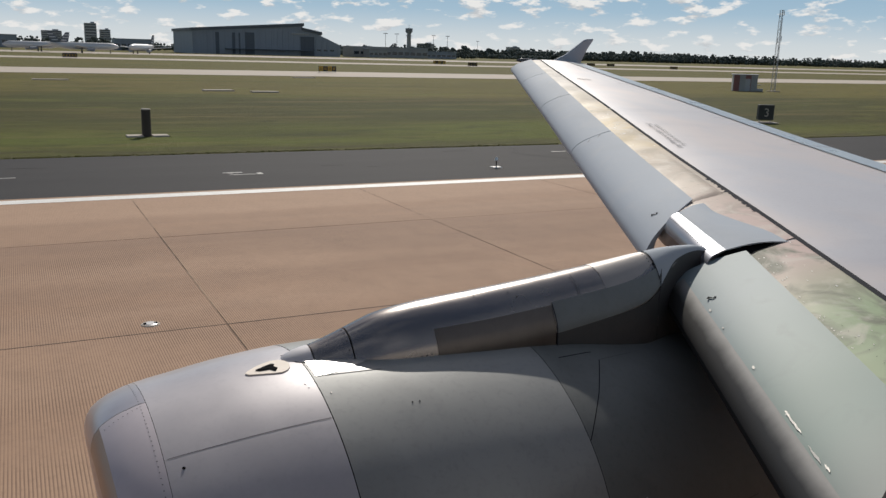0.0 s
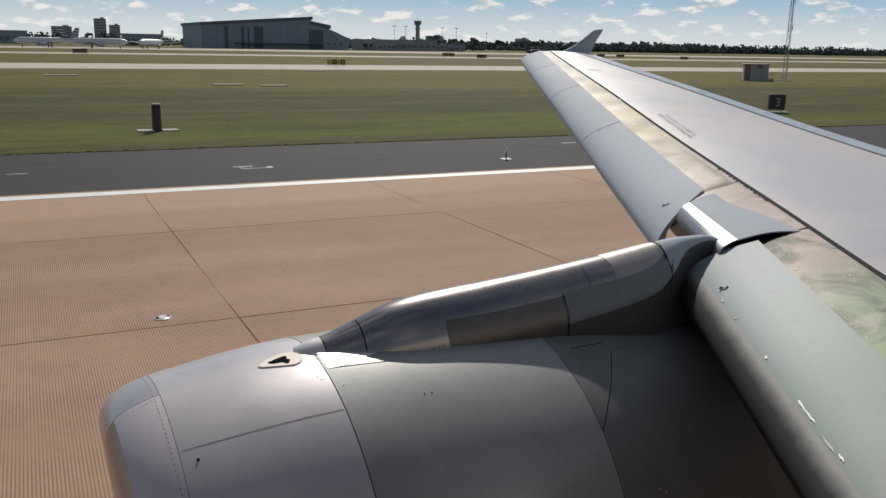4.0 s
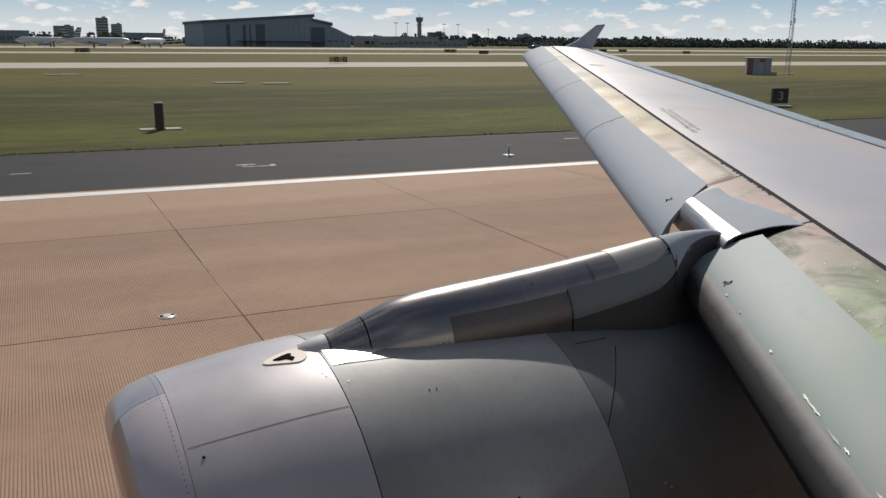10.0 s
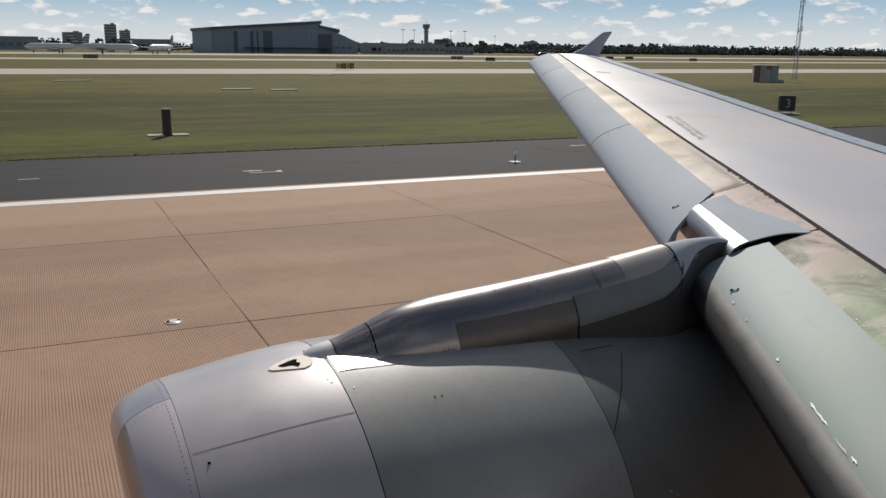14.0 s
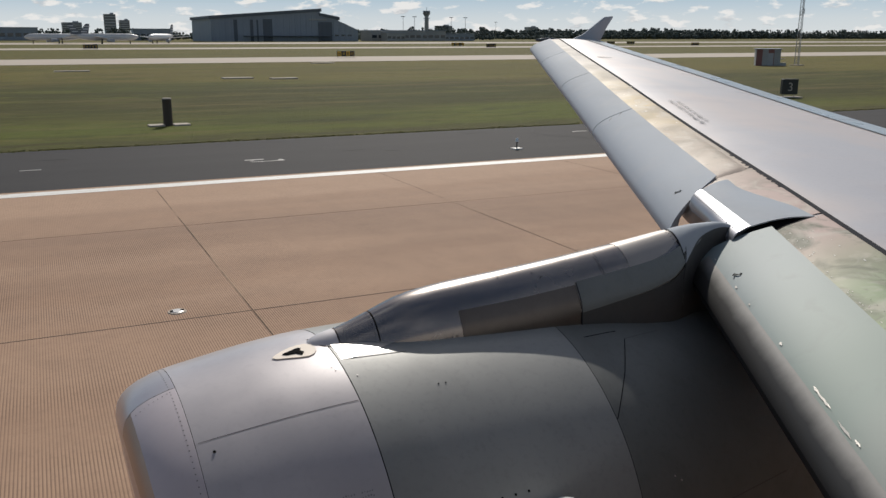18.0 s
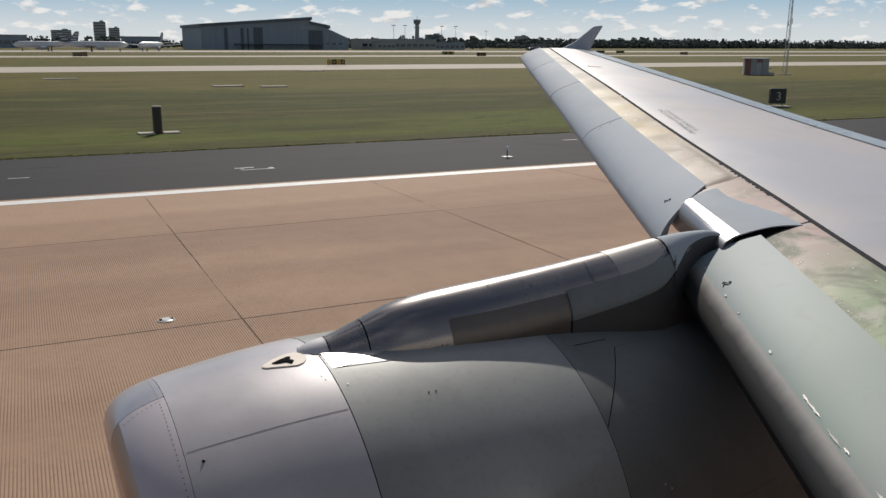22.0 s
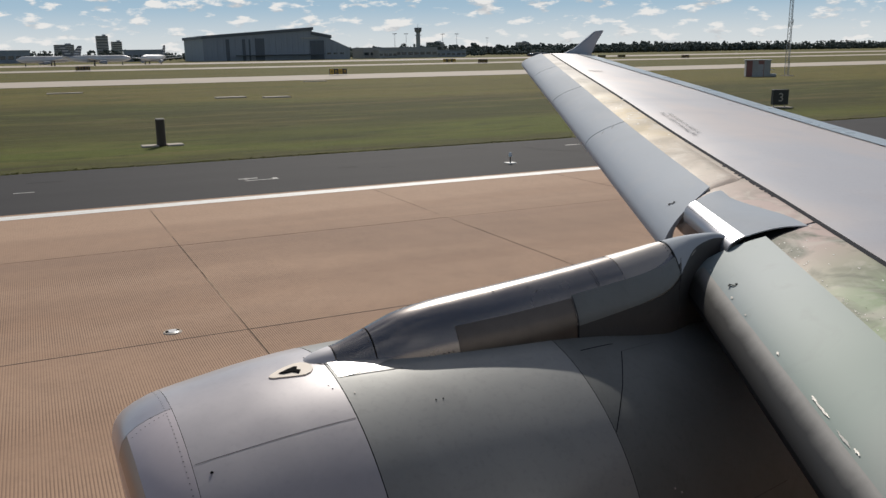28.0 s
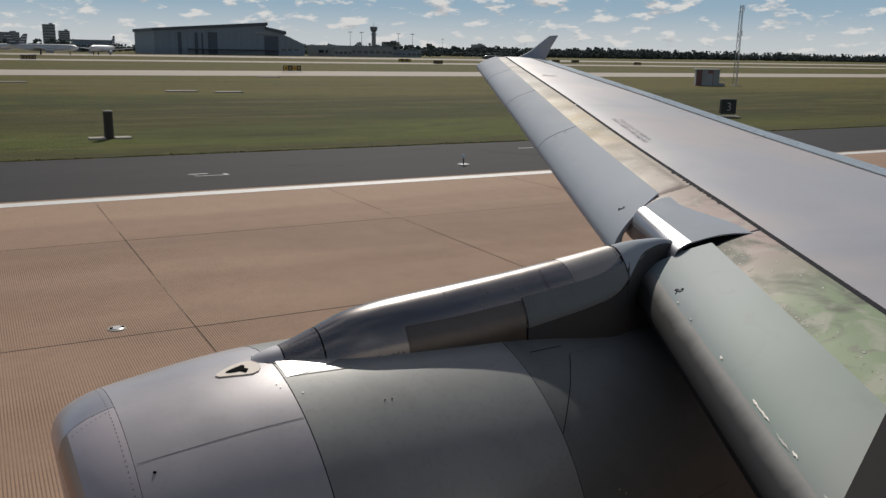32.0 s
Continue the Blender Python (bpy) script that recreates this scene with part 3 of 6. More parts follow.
def nose_strip(y0, y1, n=24):
    """Bare metal nose ahead of the sealant line."""
    bm = bmesh.new()
    rows = []
    for y in spans(y0, y1, n):
        a, b = nose_off(y) + 0.004, stripe_off(y) - 0.02
        rows.append([wing_point(y, a + (b - a) * t ** 1.6, True, 0.004) for t in spans(0, 1, 12)])
    grid_mesh(bm, rows)
    bmesh.ops.reverse_faces(bm, faces=bm.faces) if bm.faces[:] and rows else None
    return bm


part("leading_edge_skin", nose_strip(3.92, 15.1), M_NOSE, wing, "stained bare metal nose skin, with the window's yellow and green tints painted in", True)
part("leading_edge_skin", nose_strip(0.2, 3.89, 14), M_NOSE, wing, "stained bare metal nose skin, with the window's yellow and green tints painted in", True)
bm = bmesh.new()
rows = []
for k, y in enumerate([5.035, 5.06, 5.085, 5.11] + spans(5.2, 6.6, 10)):
    a, b = nose_off(y) + 0.20, stripe_off(y) - 0.075
    up = (0.002, 0.012, 0.021, 0.026)[k] if k < 4 else 0.006 + 0.020 * max(0.0, 1 - (y - 5.1) / 1.5)
    rows.append([wing_point(y + 0.05 * (t - 0.5), a + (b - a) * t, True, 0.004 + (up - 0.004) * min(1, 6 * t, 6 * (1 - t))) for t in spans(0, 1, 12)])
grid_mesh(bm, rows)
bmesh.ops.recalc_face_normals(bm, faces=bm.faces)
part("nose_step", bm, M_NOSE, wing, "raised end of the bare nose skin", True)
part("sealant_line", skin(spans(0.2, 15.1, 40), [lambda y: stripe_off(y) - 0.024, lambda y: stripe_off(y) + 0.026], 0.005), M_SEAL, wing, "dark grey sealant line")


SLAT_KEYS = [(1, 0), (0.85, -0.09), (0.7, -0.19), (0.52, -0.32), (0.36, -0.455), (0.24, -0.575), (0.14, -0.70), (0.07, -0.82), (0.02, -0.94),
            (0, -1.06), (0.015, -1.18), (0.06, -1.28), (0.15, -1.34), (0.27, -1.36)]


def rounded(keys, n):
    """A smooth line through the keys, n steps to each."""
    out = []
    for i in range(len(keys) - 1):
        a, b, c, d = (Vector(keys[max(0, min(len(keys) - 1, j))]) for j in (i - 1, i, i + 1, i + 2))
        for k in range(n):
            t = k / n
            p = b + (c - a) * (0.5 * t) + (a - b * 2.5 + c * 2 - d * 0.5) * t ** 2 + (b * 1.5 - a * 0.5 - c * 1.5 + d * 0.5) * t ** 3
            out.append((p.x, p.y))
    return out + [keys[-1]]


SLAT_OUT = rounded(SLAT_KEYS, 3)
SLAT_IN = [(0.28, -1.31), (0.17, -1.05), (0.22, -0.78), (0.36, -0.56), (0.6, -0.32), (1, -0.035)]


def slat_te_z(y, so):
    c = te_x(y) - le_x(y) - 0.22
    return crest_z(y) + c * smooth_table(UP, (so - 0.22) / c) + 0.042


def slat_chord(y):
    return 0.55 - 0.010 * (y - 5) - 0.05 * max(0.0, min(1.0, (y - 5) / 4))


def slat_section(y, skew=0.0, shrink=1.0, fwd=0.0, ahead=0.0):
    """Crescent of an extended slat: outer skin from trailing edge over the nose, then the hollow back."""
    pts = []
    for o, d in SLAT_OUT + SLAT_IN:
        yy = y + skew * o
        so, drop = slat_chord(yy), 0.33 - 0.011 * (yy - 5)
        z1 = slat_te_z(yy, so)
        o2, d2 = 1 - (1 - o) * shrink, d * shrink
        pts.append(Vector((le_x(yy) + so * o2 - (fwd + 0.009 * max(0.0, yy - 7)) * (1 - o2) - ahead, yy, z1 + drop * d2)))
    return pts


def slat(y0, y1, n, label, skew0=-0.25, skew1=-0.25, rolled=False):
    bm = bmesh.new()
    rows = []
    for i in range(n + 1):
        t = i / n
        rows.append(slat_section(y0 + (y1 - y0) * t, skew0 + (skew1 - skew0) * t, 1.0, *((IN_FWD, in_ahead(y0 + (y1 - y0) * t)) if rolled else ())))
    if rolled:
        for dy, sh in ((0.012, 0.99), (0.022, 0.97), (0.030, 0.94), (0.034, 0.90)):
            rows.append(slat_section(y1 + dy, skew1, sh, IN_FWD, in_ahead(y1)))
    vs = grid_mesh(bm, rows, close_v=True)
    cap(bm, vs[0])
    cap(bm, vs[-1], True)
    bmesh.ops.recalc_face_normals(bm, faces=bm.faces)
    ob = part("slat", bm, M_SLATIN if rolled else M_SLAT, airliner, label, True)
    ob.data.set_sharp_from_angle(angle=radians(50))
    return ob


IN_FWD = 0.026


def in_ahead(y):
    """The inboard slat droops further ahead towards the root."""
    return 0.046 + 0.030 * (4.1 - y)


outer_slats = [slat(4.84, 8.1, 10, "grey painted leading edge slat", 0.22, -0.25),
               slat(8.12, 10.75, 8, "grey painted leading edge slat"),
               slat(10.77, 13.2, 8, "grey painted leading edge slat"),
               slat(13.22, 15.16, 8, "grey painted leading edge slat", -0.25, -0.1)]
inner_slat = slat(0.30, 4.125, 16, "grey painted inboard leading edge slat", -0.25, -0.27, True)


def slat_nose(parent, y0, y1, n, i0, i1, mat, label):
    """Bare leading band wrapped round the slat's nose."""
    bm = bmesh.new()
    rows = []
    for y in spans(y0, y1, n):
        sec = slat_section(y, -0.25, 1.0, IN_FWD, in_ahead(y))
        mid = sec[27] + Vector((0.12, 0, 0.05))
        rows.append([p + (p - mid).normalized() * 0.003 for p in sec[i0:i1]])
    grid_mesh(bm, rows)
    bmesh.ops.recalc_face_normals(bm, faces=bm.faces)
    return part("slat_nose", bm, mat, parent, label, True)


# shade below the slat nose, put into the colour
SHADE_COL = (0.034, 0.033, 0.032)
M_NOSE_SHADE = aero("shade_dark_slat_nose", SHADE_COL, 0.6, 0.0, (0.025, 0.025, 0.024), (3, 3, 3), 0.6, spec=0.1).m
_m = aero("worn_shaded_slat_nose", (0.31, 0.302, 0.288), 0.5, 0.05, (0.25, 0.245, 0.232), (3, 3, 3), 0.5)
# painted shade deepens towards the nose, with a ragged edge
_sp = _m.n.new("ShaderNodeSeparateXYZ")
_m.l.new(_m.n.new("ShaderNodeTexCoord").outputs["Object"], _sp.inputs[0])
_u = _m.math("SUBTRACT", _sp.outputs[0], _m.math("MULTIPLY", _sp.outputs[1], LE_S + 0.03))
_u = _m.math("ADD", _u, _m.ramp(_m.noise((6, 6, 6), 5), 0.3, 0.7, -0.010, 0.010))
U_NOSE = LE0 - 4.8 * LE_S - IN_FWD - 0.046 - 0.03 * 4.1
_m.blend(_m.ramp(_u, U_NOSE + 0.112, U_NOSE + 0.040, 0, 1), SHADE_COL)
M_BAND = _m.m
slat_nose(inner_slat, 0.4, 4.09, 20, 16, 28, M_BAND, "worn bare metal leading edge band, shade painted towards the nose")
slat_nose(inner_slat, 0.4, 4.09, 20, 27, 41, M_NOSE_SHADE, "underside of the slat nose, darkened in colour for its shade")

# cover over the pylon, between the slats: a rounded riveted nose, then a plate that narrows aft to a point
COVER_EDGE = [(0.0, 3.881, 0.912), (0.2, 4.12, 0.865), (0.42, 4.337, 0.767), (0.6, 4.511, 0.690), (0.8, 4.716, 0.618), (0.9, 4.85, 0.618), (1.0, 4.965, 0.632)]
rows = []
for k in range(13):
    t = k / 12
    top = Vector((4.352, 4.0, 3.500)).lerp(Vector((4.700, 4.835, 3.588)), t)
    low = Vector((4.195, 4.005, 3.375)).lerp(Vector((4.600, 4.845, 3.440)), t)
    bulge = Vector((low.x - 0.035, (top.y + low.y) / 2, top.z - 0.030))
    row = []
    for u in spans(0, 1, 8):
        row.append(low * (1 - u) ** 2 + bulge * 2 * u * (1 - u) + top * u * u)
    ey, eo = lerp_table([(a, b) for a, b, c in COVER_EDGE], t), lerp_table([(a, c) for a, b, c in COVER_EDGE], t)
    end = wing_point(ey, eo, True, 0.006)
    for u in spans(0, 1, 12)[1:]:
        row.append(top.lerp(end, u) + Vector((0, 0, 0.022 * math.sin(math.pi * u) * (1 - 0.3 * t))))
    rows.append(row)
cover_rows = rows


def cover_piece(rows, mat, name, label, parent):
    bm = bmesh.new()
    grid_mesh(bm, rows)
    bmesh.ops.recalc_face_normals(bm, faces=bm.faces)
    bmesh.ops.solidify(bm, geom=bm.faces[:], thickness=0.008)
    return part(name, bm, mat, parent, label, True)


M_CNOSE = aero("riveted_nose_metal", (0.41, 0.42, 0.46), 0.40, 0.6, (0.45, 0.45, 0.48), (2, 2, 2), 0.3).m
cover = cover_piece([r[8:] for r in rows], M_SLAT, "pylon_cover", "grey plate over the pylon", wing)
cover_piece([[p + Vector((-0.002, 0, 0.002)) for p in r[:9]] for r in rows], M_CNOSE, "cover_nose", "bright riveted nose of the cover", wing)
# shade painted for the open slot below the cover, where inboard nose skin ends
bm = bmesh.new()
grid_mesh(bm, [[wing_point(3.895 + (0.135 - 0.27 * max(0.0, o - 0.43)) * k, o, True, 0.007) for o in spans(0.29, 0.90, 12)] for k in spans(0, 1, 5)])
bmesh.ops.recalc_face_normals(bm, faces=bm.faces)
part("cover_slot_shade", bm, M_DARK, wing, "dark patch painted as the shaded slot under the cover plate", True)

# ---- engine ----
ENG_Y, ENG_Z = 4.15, 1.90
INLET_X = 0.31
PROFILE = [(0.0, 0.93), (0.02, 0.99), (0.06, 1.042), (0.14, 1.092), (0.25, 1.13), (0.5, 1.172), (0.8, 1.213), (1.1, 1.235), (1.6, 1.24), (2.3, 1.220), (2.7, 1.188), (3.0, 1.145), (3.6, 1.05), (4.2, 0.94), (4.6, 0.86)]


def nac_r(x):
    return smooth_table(PROFILE, x)


def cant(x, dz):
    """The inlet plane leans: its lower lip lies further aft."""
    return 0.13 * max(0.0, 1 - x / 0.36) * (1.1 - dz)


def nac_point(x, ang, lift=0.0):
    """ang: degrees from the top, towards the cabin."""
    r = nac_r(x) + lift
    a = radians(ang)
    return Vector((INLET_X + x + cant(x, r * math.cos(a)), ENG_Y - r * math.sin(a), ENG_Z + r * math.cos(a)))


def ring(x0, x1, n, seg=96):
    bm = bmesh.new()
    rows = [[nac_point(x, 360 * j / seg) for j in range(seg)] for x in (x0 + (x1 - x0) * (i / n) for i in range(n + 1))]
    grid_mesh(bm, rows, close_v=True)
    bmesh.ops.recalc_face_normals(bm, faces=bm.faces)
    return bm


nacelle = part("nacelle", ring(0.2865, 1.070, 9), M_NAC, airliner, "silver-grey engine nacelle", True)
# inlet lip with its inner barrel
prof = [(0.284, nac_r(0.284)), (0.24, nac_r(0.24)), (0.16, nac_r(0.16)), (0.10, nac_r(0.10)), (0.06, nac_r(0.06)), (0.03, nac_r(0.03)), (0.01, 0.965), (0.0, 0.93), (0.015, 0.885), (0.06, 0.845), (0.15, 0.815), (0.35, 0.80)]


def lip_piece(a0, a1, mat, label, prof):
    """A sector of the inlet lip between two angles from the top."""
    bm = bmesh.new()
    n = max(2, round((a1 - a0) / 3.5))
    angs = [radians(a) for a in spans(a0, a1, n)]
    grid_mesh(bm, [[(INLET_X + x + cant(x, r * math.cos(a)), ENG_Y - r * math.sin(a), ENG_Z + r * math.cos(a)) for a in angs] for x, r in prof])
    bmesh.ops.recalc_face_normals(bm, faces=bm.faces)
    ob = part("inlet_lip", bm, mat, nacelle, label, True)
    if sum(f.normal.dot(f.center - Vector((INLET_X + 0.2, ENG_Y, ENG_Z))) for f in ob.data.polygons) < 0:
        ob.data.flip_normals()


M_LIPB = aero("matte_lip_metal", (0.58, 0.525, 0.555), 0.48, 0.18, (0.48, 0.43, 0.46), (1, 5, 5), 0.3).m
# the reflected runway's brown is put into the lip front's colour
M_BRIGHT = aero("runway_brown_lip_metal", (0.42, 0.32, 0.26), 0.38, 0.5, (0.34, 0.26, 0.21), (2, 2, 2), 0.2).m
lip_piece(3.4, 206.4, M_LIPB, "satin bare metal inlet lip", prof[:5])
lip_piece(3.4, 206.4, M_BRIGHT, "bare front of the inlet lip, runway reflection painted brown", prof[4:])
lip_piece(-153.4, 3.2, M_LIP, "polished bare metal inlet lip", prof)
bm = bmesh.new()
prof = [(0.35, 0.80), (0.7, 0.82), (1.1, 0.84), (1.1, 0.2), (0.85, 0.12), (0.7, 0.01)]
grid_mesh(bm, [[(INLET_X + x, ENG_Y - r * math.sin(2 * math.pi * j / 48), ENG_Z + r * math.cos(2 * math.pi * j / 48)) for j in range(48)] for x, r in prof], close_v=True)
part("fan_duct", bm, M_DARK, nacelle, "dark inlet duct and fan", True)
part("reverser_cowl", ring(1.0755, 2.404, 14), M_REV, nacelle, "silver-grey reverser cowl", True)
part("aft_cowl", ring(2.408, 4.6, 16), M_AFT, nacelle, "silver-grey aft cowl, darkened in its paint for the wing's shade", True)
for a, b in ((0.275, 0.30), (1.05, 1.10), (2.385, 2.43)):
    bm = bmesh.new()
    grid_mesh(bm, [[nac_point(x, 360 * j / 96, -0.014) for j in range(96)] for x in (a, b)], close_v=True)
    bmesh.ops.recalc_face_normals(bm, faces=bm.faces)
    part("cowl_joint", bm, M_DARK, nacelle, "dark joint between the cowls", True)
bm = bmesh.new()
prof = [(4.6, 0.86), (4.55, 0.80), (4.2, 0.68), (4.8, 0.60), (5.4, 0.42), (5.4, 0.3), (4.9, 0.05)]
grid_mesh(bm, [[(INLET_X + x, ENG_Y - r * math.sin(2 * math.pi * j / 48), ENG_Z + r * math.cos(2 * math.pi * j / 48)) for j in range(48)] for x, r in prof], close_v=True)
part("exhaust_nozzle", bm, M_STEEL, nacelle, "dull metal exhaust nozzle", True)

# ---- pylon ----
M_TIP = aero("tip_fairing_paint", (0.62, 0.60, 0.63), 0.5, 0.1, (0.5, 0.48, 0.5), (3, 3, 3), 0.3).m
PY_TOP = [(1.29, 3.120), (1.31, 3.142), (1.34, 3.158), (1.39, 3.174), (1.47, 3.190), (1.65, 3.25), (1.87, 3.325), (2.08, 3.354), (2.5, 3.383), (2.93, 3.416), (3.4, 3.462), (3.82, 3.504), (4.0, 3.512), (4.2, 3.508), (4.3, 3.485), (4.42, 3.42), (4.7, 3.33), (5.2, 3.28)]
PY_W = [(1.29, 0.05), (1.31, 0.095), (1.34, 0.122), (1.39, 0.142), (1.47, 0.152), (1.65, 0.19), (2.0, 0.24), (2.6, 0.26), (3.7, 0.25), (4.2, 0.19), (4.7, 0.16), (5.2, 0.15)]


PY_IN = [(3.3, 0.26), (3.6, 0.235), (3.8, 0.165), (4.0, 0.075), (4.2, 0.04), (5.2, 0.03)]      # the cabin side draws in beside the slat


def pylon_at(x, v, lift=0.0):
    """A point of the pylon's skin. v: 0 at the cabin-side foot, 1 on the crest, 2 at the far foot."""
    side = -1 if v <= 1 else 1
    q = v if v <= 1 else 2 - v
    t, w = smooth_table(PY_TOP, x), smooth_table(PY_W, x)
    w = min(w, smooth_table(PY_IN, x)) if side < 0 else w
    base, cy = ENG_Z + 0.95, ENG_Y
    shoulder = t - w * 0.95
    if q < 0.5:
        k = q / 0.5
        p = Vector((x, cy + side * w * (1.06 - 0.06 * k), base + (max(shoulder, base + 0.01) - base) * k))
        n = Vector((0, side, 0.1))
    else:
        # sloping flanks that close in a narrow rounded crest
        low = max(shoulder, base + 0.01)
        rise = math.sin((q - 0.5) * math.pi)
        half = math.sqrt(max(0.0, 1 - rise ** 1.15))
        p = Vector((x, cy + side * w * half, low + (t - low) * rise))
        n = Vector((0, side * half, 0.6 * rise ** 0.15))
    return p + n.normalized() * lift


VS = [0, 0.25, 0.5, 0.57, 0.64, 0.71, 0.78, 0.85, 0.92, 1, 1.08, 1.15, 1.22, 1.29, 1.36, 1.43, 1.5, 1.75, 2]


def pylon_piece(x0, x1, n):
    bm = bmesh.new()
    vs = grid_mesh(bm, [[pylon_at(x, v) for v in VS] for x in spans(x0, x1, n)])
    cap(bm, vs[0])
    cap(bm, vs[-1], True)
    bmesh.ops.recalc_face_normals(bm, faces=bm.faces)
    return bm


def pylon_patch(x0, x1, v0, v1, lift=0.006, slant=0.0, n=14, bend=1.0):
    bm = bmesh.new()
    rows = []
    for x in spans(x0, x1, n):
        k = (x - x0) / (x1 - x0)
        a = v0 + slant * k ** bend
        rows.append([pylon_at(x, a + (v1 - a) * t, lift) for t in spans(0, 1, 8)])
    grid_mesh(bm, rows)
    bmesh.ops.recalc_face_normals(bm, faces=bm.faces)
    return bm


pylon = part("pylon", pylon_piece(1.662, 5.2, 44), M_PYL, airliner, "shiny metallic grey engine pylon", True)
part("pylon_nose", pylon_piece(1.456, 1.654, 8), M_PYL, pylon, "riveted metallic nose piece", True)
part("pylon_tip", pylon_piece(1.29, 1.448, 10), M_TIP, pylon, "small grey tip fairing", True)
part("side_panel", pylon_patch(2.12, 2.90, 0.0, 0.67, 0.003), M_PANEL, pylon, "dull dark brownish side panel", True)
part("aft_panel", pylon_patch(2.91, 3.755, 0.455, 0.69, 0.006, 0.04), M_SLATD, pylon, "grey painted aft panel", True)
# dark patches paint the shade on the pylon's lower flank
part("lower_shade_patch", pylon_patch(2.905, 3.755, 0.0, 0.47, 0.004, n=30), M_PYL_SHADE, pylon, "dark patch painted for the shade on the lower pylon", True)
part("lower_shade_patch", pylon_patch(3.757, 4.7, 0.0, 0.78, 0.004, n=30), M_PYL_SHADE, pylon, "dark patch painted for the shade on the lower pylon", True)
M_CREST = aero("polished_crest_skin", (0.44, 0.41, 0.39), 0.36, 0.55, (0.34, 0.315, 0.30), (0.8, 4, 4), 0.3).m
part("crest_panel", pylon_patch(3.32, 3.757, 0.69, 1.3, 0.002, 0.08, 24, 4.0), M_CREST, pylon, "polished crest panel", True)
part("tail_fairing", pylon_patch(3.76, 5.1, 0.48, 1.55, 0.007, 0.25, 40, 0.6), M_SLAT, pylon, "matte grey tail fairing", True)

# added block, hidden behind slat and pylon, stops sun leaking onto the cowl
bm = bmesh.new()
box(bm, (4.85, 4.16, 2.98), (1.1, 0.86, 0.62), bevel=0.08)
part("sun_block", bm, M_PYL_SHADE, pylon, "unseen dark block where the pylon meets the wing, keeping sun off the cowl")

# ---- wingtip fence ----
bm = bmesh.new()
zt = crest_z(TIP)
tip_prof = [(10.66, zt - 0.06), (11.10, zt + 0.11), (11.62, zt + 0.46), (11.86, zt + 0.48), (11.68, zt + 0.24), (11.54, zt - 0.02), (11.34, zt - 0.40), (11.12, zt - 0.40)]
front = [bm.verts.new((x, TIP - 0.02, z)) for x, z in tip_prof]
back = [bm.verts.new((x, TIP + 0.06, z)) for x, z in tip_prof]
bm.faces.new(front)
bm.faces.new(back[::-1])
for i in range(len(front)):
    j = (i + 1) % len(front)
    bm.faces.new((front[j], front[i], back[i], back[j]))
bmesh.ops.recalc_face_normals(bm, faces=bm.faces)
bmesh.ops.bevel(bm, geom=bm.edges[:], offset=0.02, segments=2, affect="EDGES")
part("wingtip_fence", bm, M_SLAT, airliner, "grey arrow-shaped wingtip fence")
bm = bmesh.new()
bmesh.ops.create_uvsphere(bm, u_segments=16, v_segments=10, radius=1, matrix=Matrix.Translation((10.22, TIP + 0.06, zt - 0.02)) @ Matrix.Rotation(radians(-20), 4, "Z") @ Matrix.Diagonal((0.27, 0.07, 0.05, 1)))
part("tip_light", bm, M_GLASS, airliner, "dark glazed wingtip light", True)


# ---- fuselage side, window and landing gear ----
WALL = 0.07
WIN_Z, WIN_W, WIN_H = 4.70, 0.30, 0.42     # cabin window opening


def fus_point(x, a, r):
    return Vector((x, FUS_Y + r * math.cos(a), FUS_Z + r * math.sin(a)))


def fuselage():
    """Tube with one window opening and closed ends."""
    bm = bmesh.new()
    a_mid = math.asin((WIN_Z - FUS_Z) / FUS_R)
    da = WIN_H / 2 / FUS_R
    angs = [a_mid - da, a_mid + da] + [a_mid + da + (2 * math.pi - 2 * da) * i / 47 for i in range(1, 47)]
    xw = 0.03
    xs_f = [-7, -5, -3, -1.5, -0.7, xw - WIN_W / 2, xw + WIN_W / 2, 0.8, 2, 3.5, 5, 7, 9, 11, 13]
    for r, flip in ((FUS_R, False), (FUS_R - WALL, True)):
        vs = [[bm.verts.new(fus_point(x, a, r)) for a in angs] for x in xs_f]
        n = len(angs)
        for i in range(len(xs_f) - 1):
            for j in range(n):
                if i == 5 and j == 0:
                    continue
                f = (vs[i][j], vs[i][(j + 1) % n], vs[i + 1][(j + 1) % n], vs[i + 1][j])
                bm.faces.new(f if flip else f[::-1])
        if flip:
            inner = vs
        else:
            outer = vs
    quad = [(5, 0), (5, 1), (6, 1), (6, 0)]
    for (i, j), (k, l) in zip(quad, quad[1:] + quad[:1]):
        bm.faces.new((outer[i][j], inner[i][j], inner[k][l], outer[k][l]))
    for row, flip in ((outer[0], False), (outer[-1], True)):
        bm.faces.new(row if flip else row[::-1])
    return bm


fus = part("fuselage", fuselage(), M_WHITEPL, airliner, "pale grey fuselage side with a cabin window", True)
fus.data.set_sharp_from_angle(angle=radians(40))
bm = bmesh.new()
box(bm, (5.4, FUS_Y, 2.35), (7.4, 3.0, 0.9), bevel=0.25)
part("belly_fairing", bm, M_WHITEPL, airliner, "grey belly fairing at the wing root")


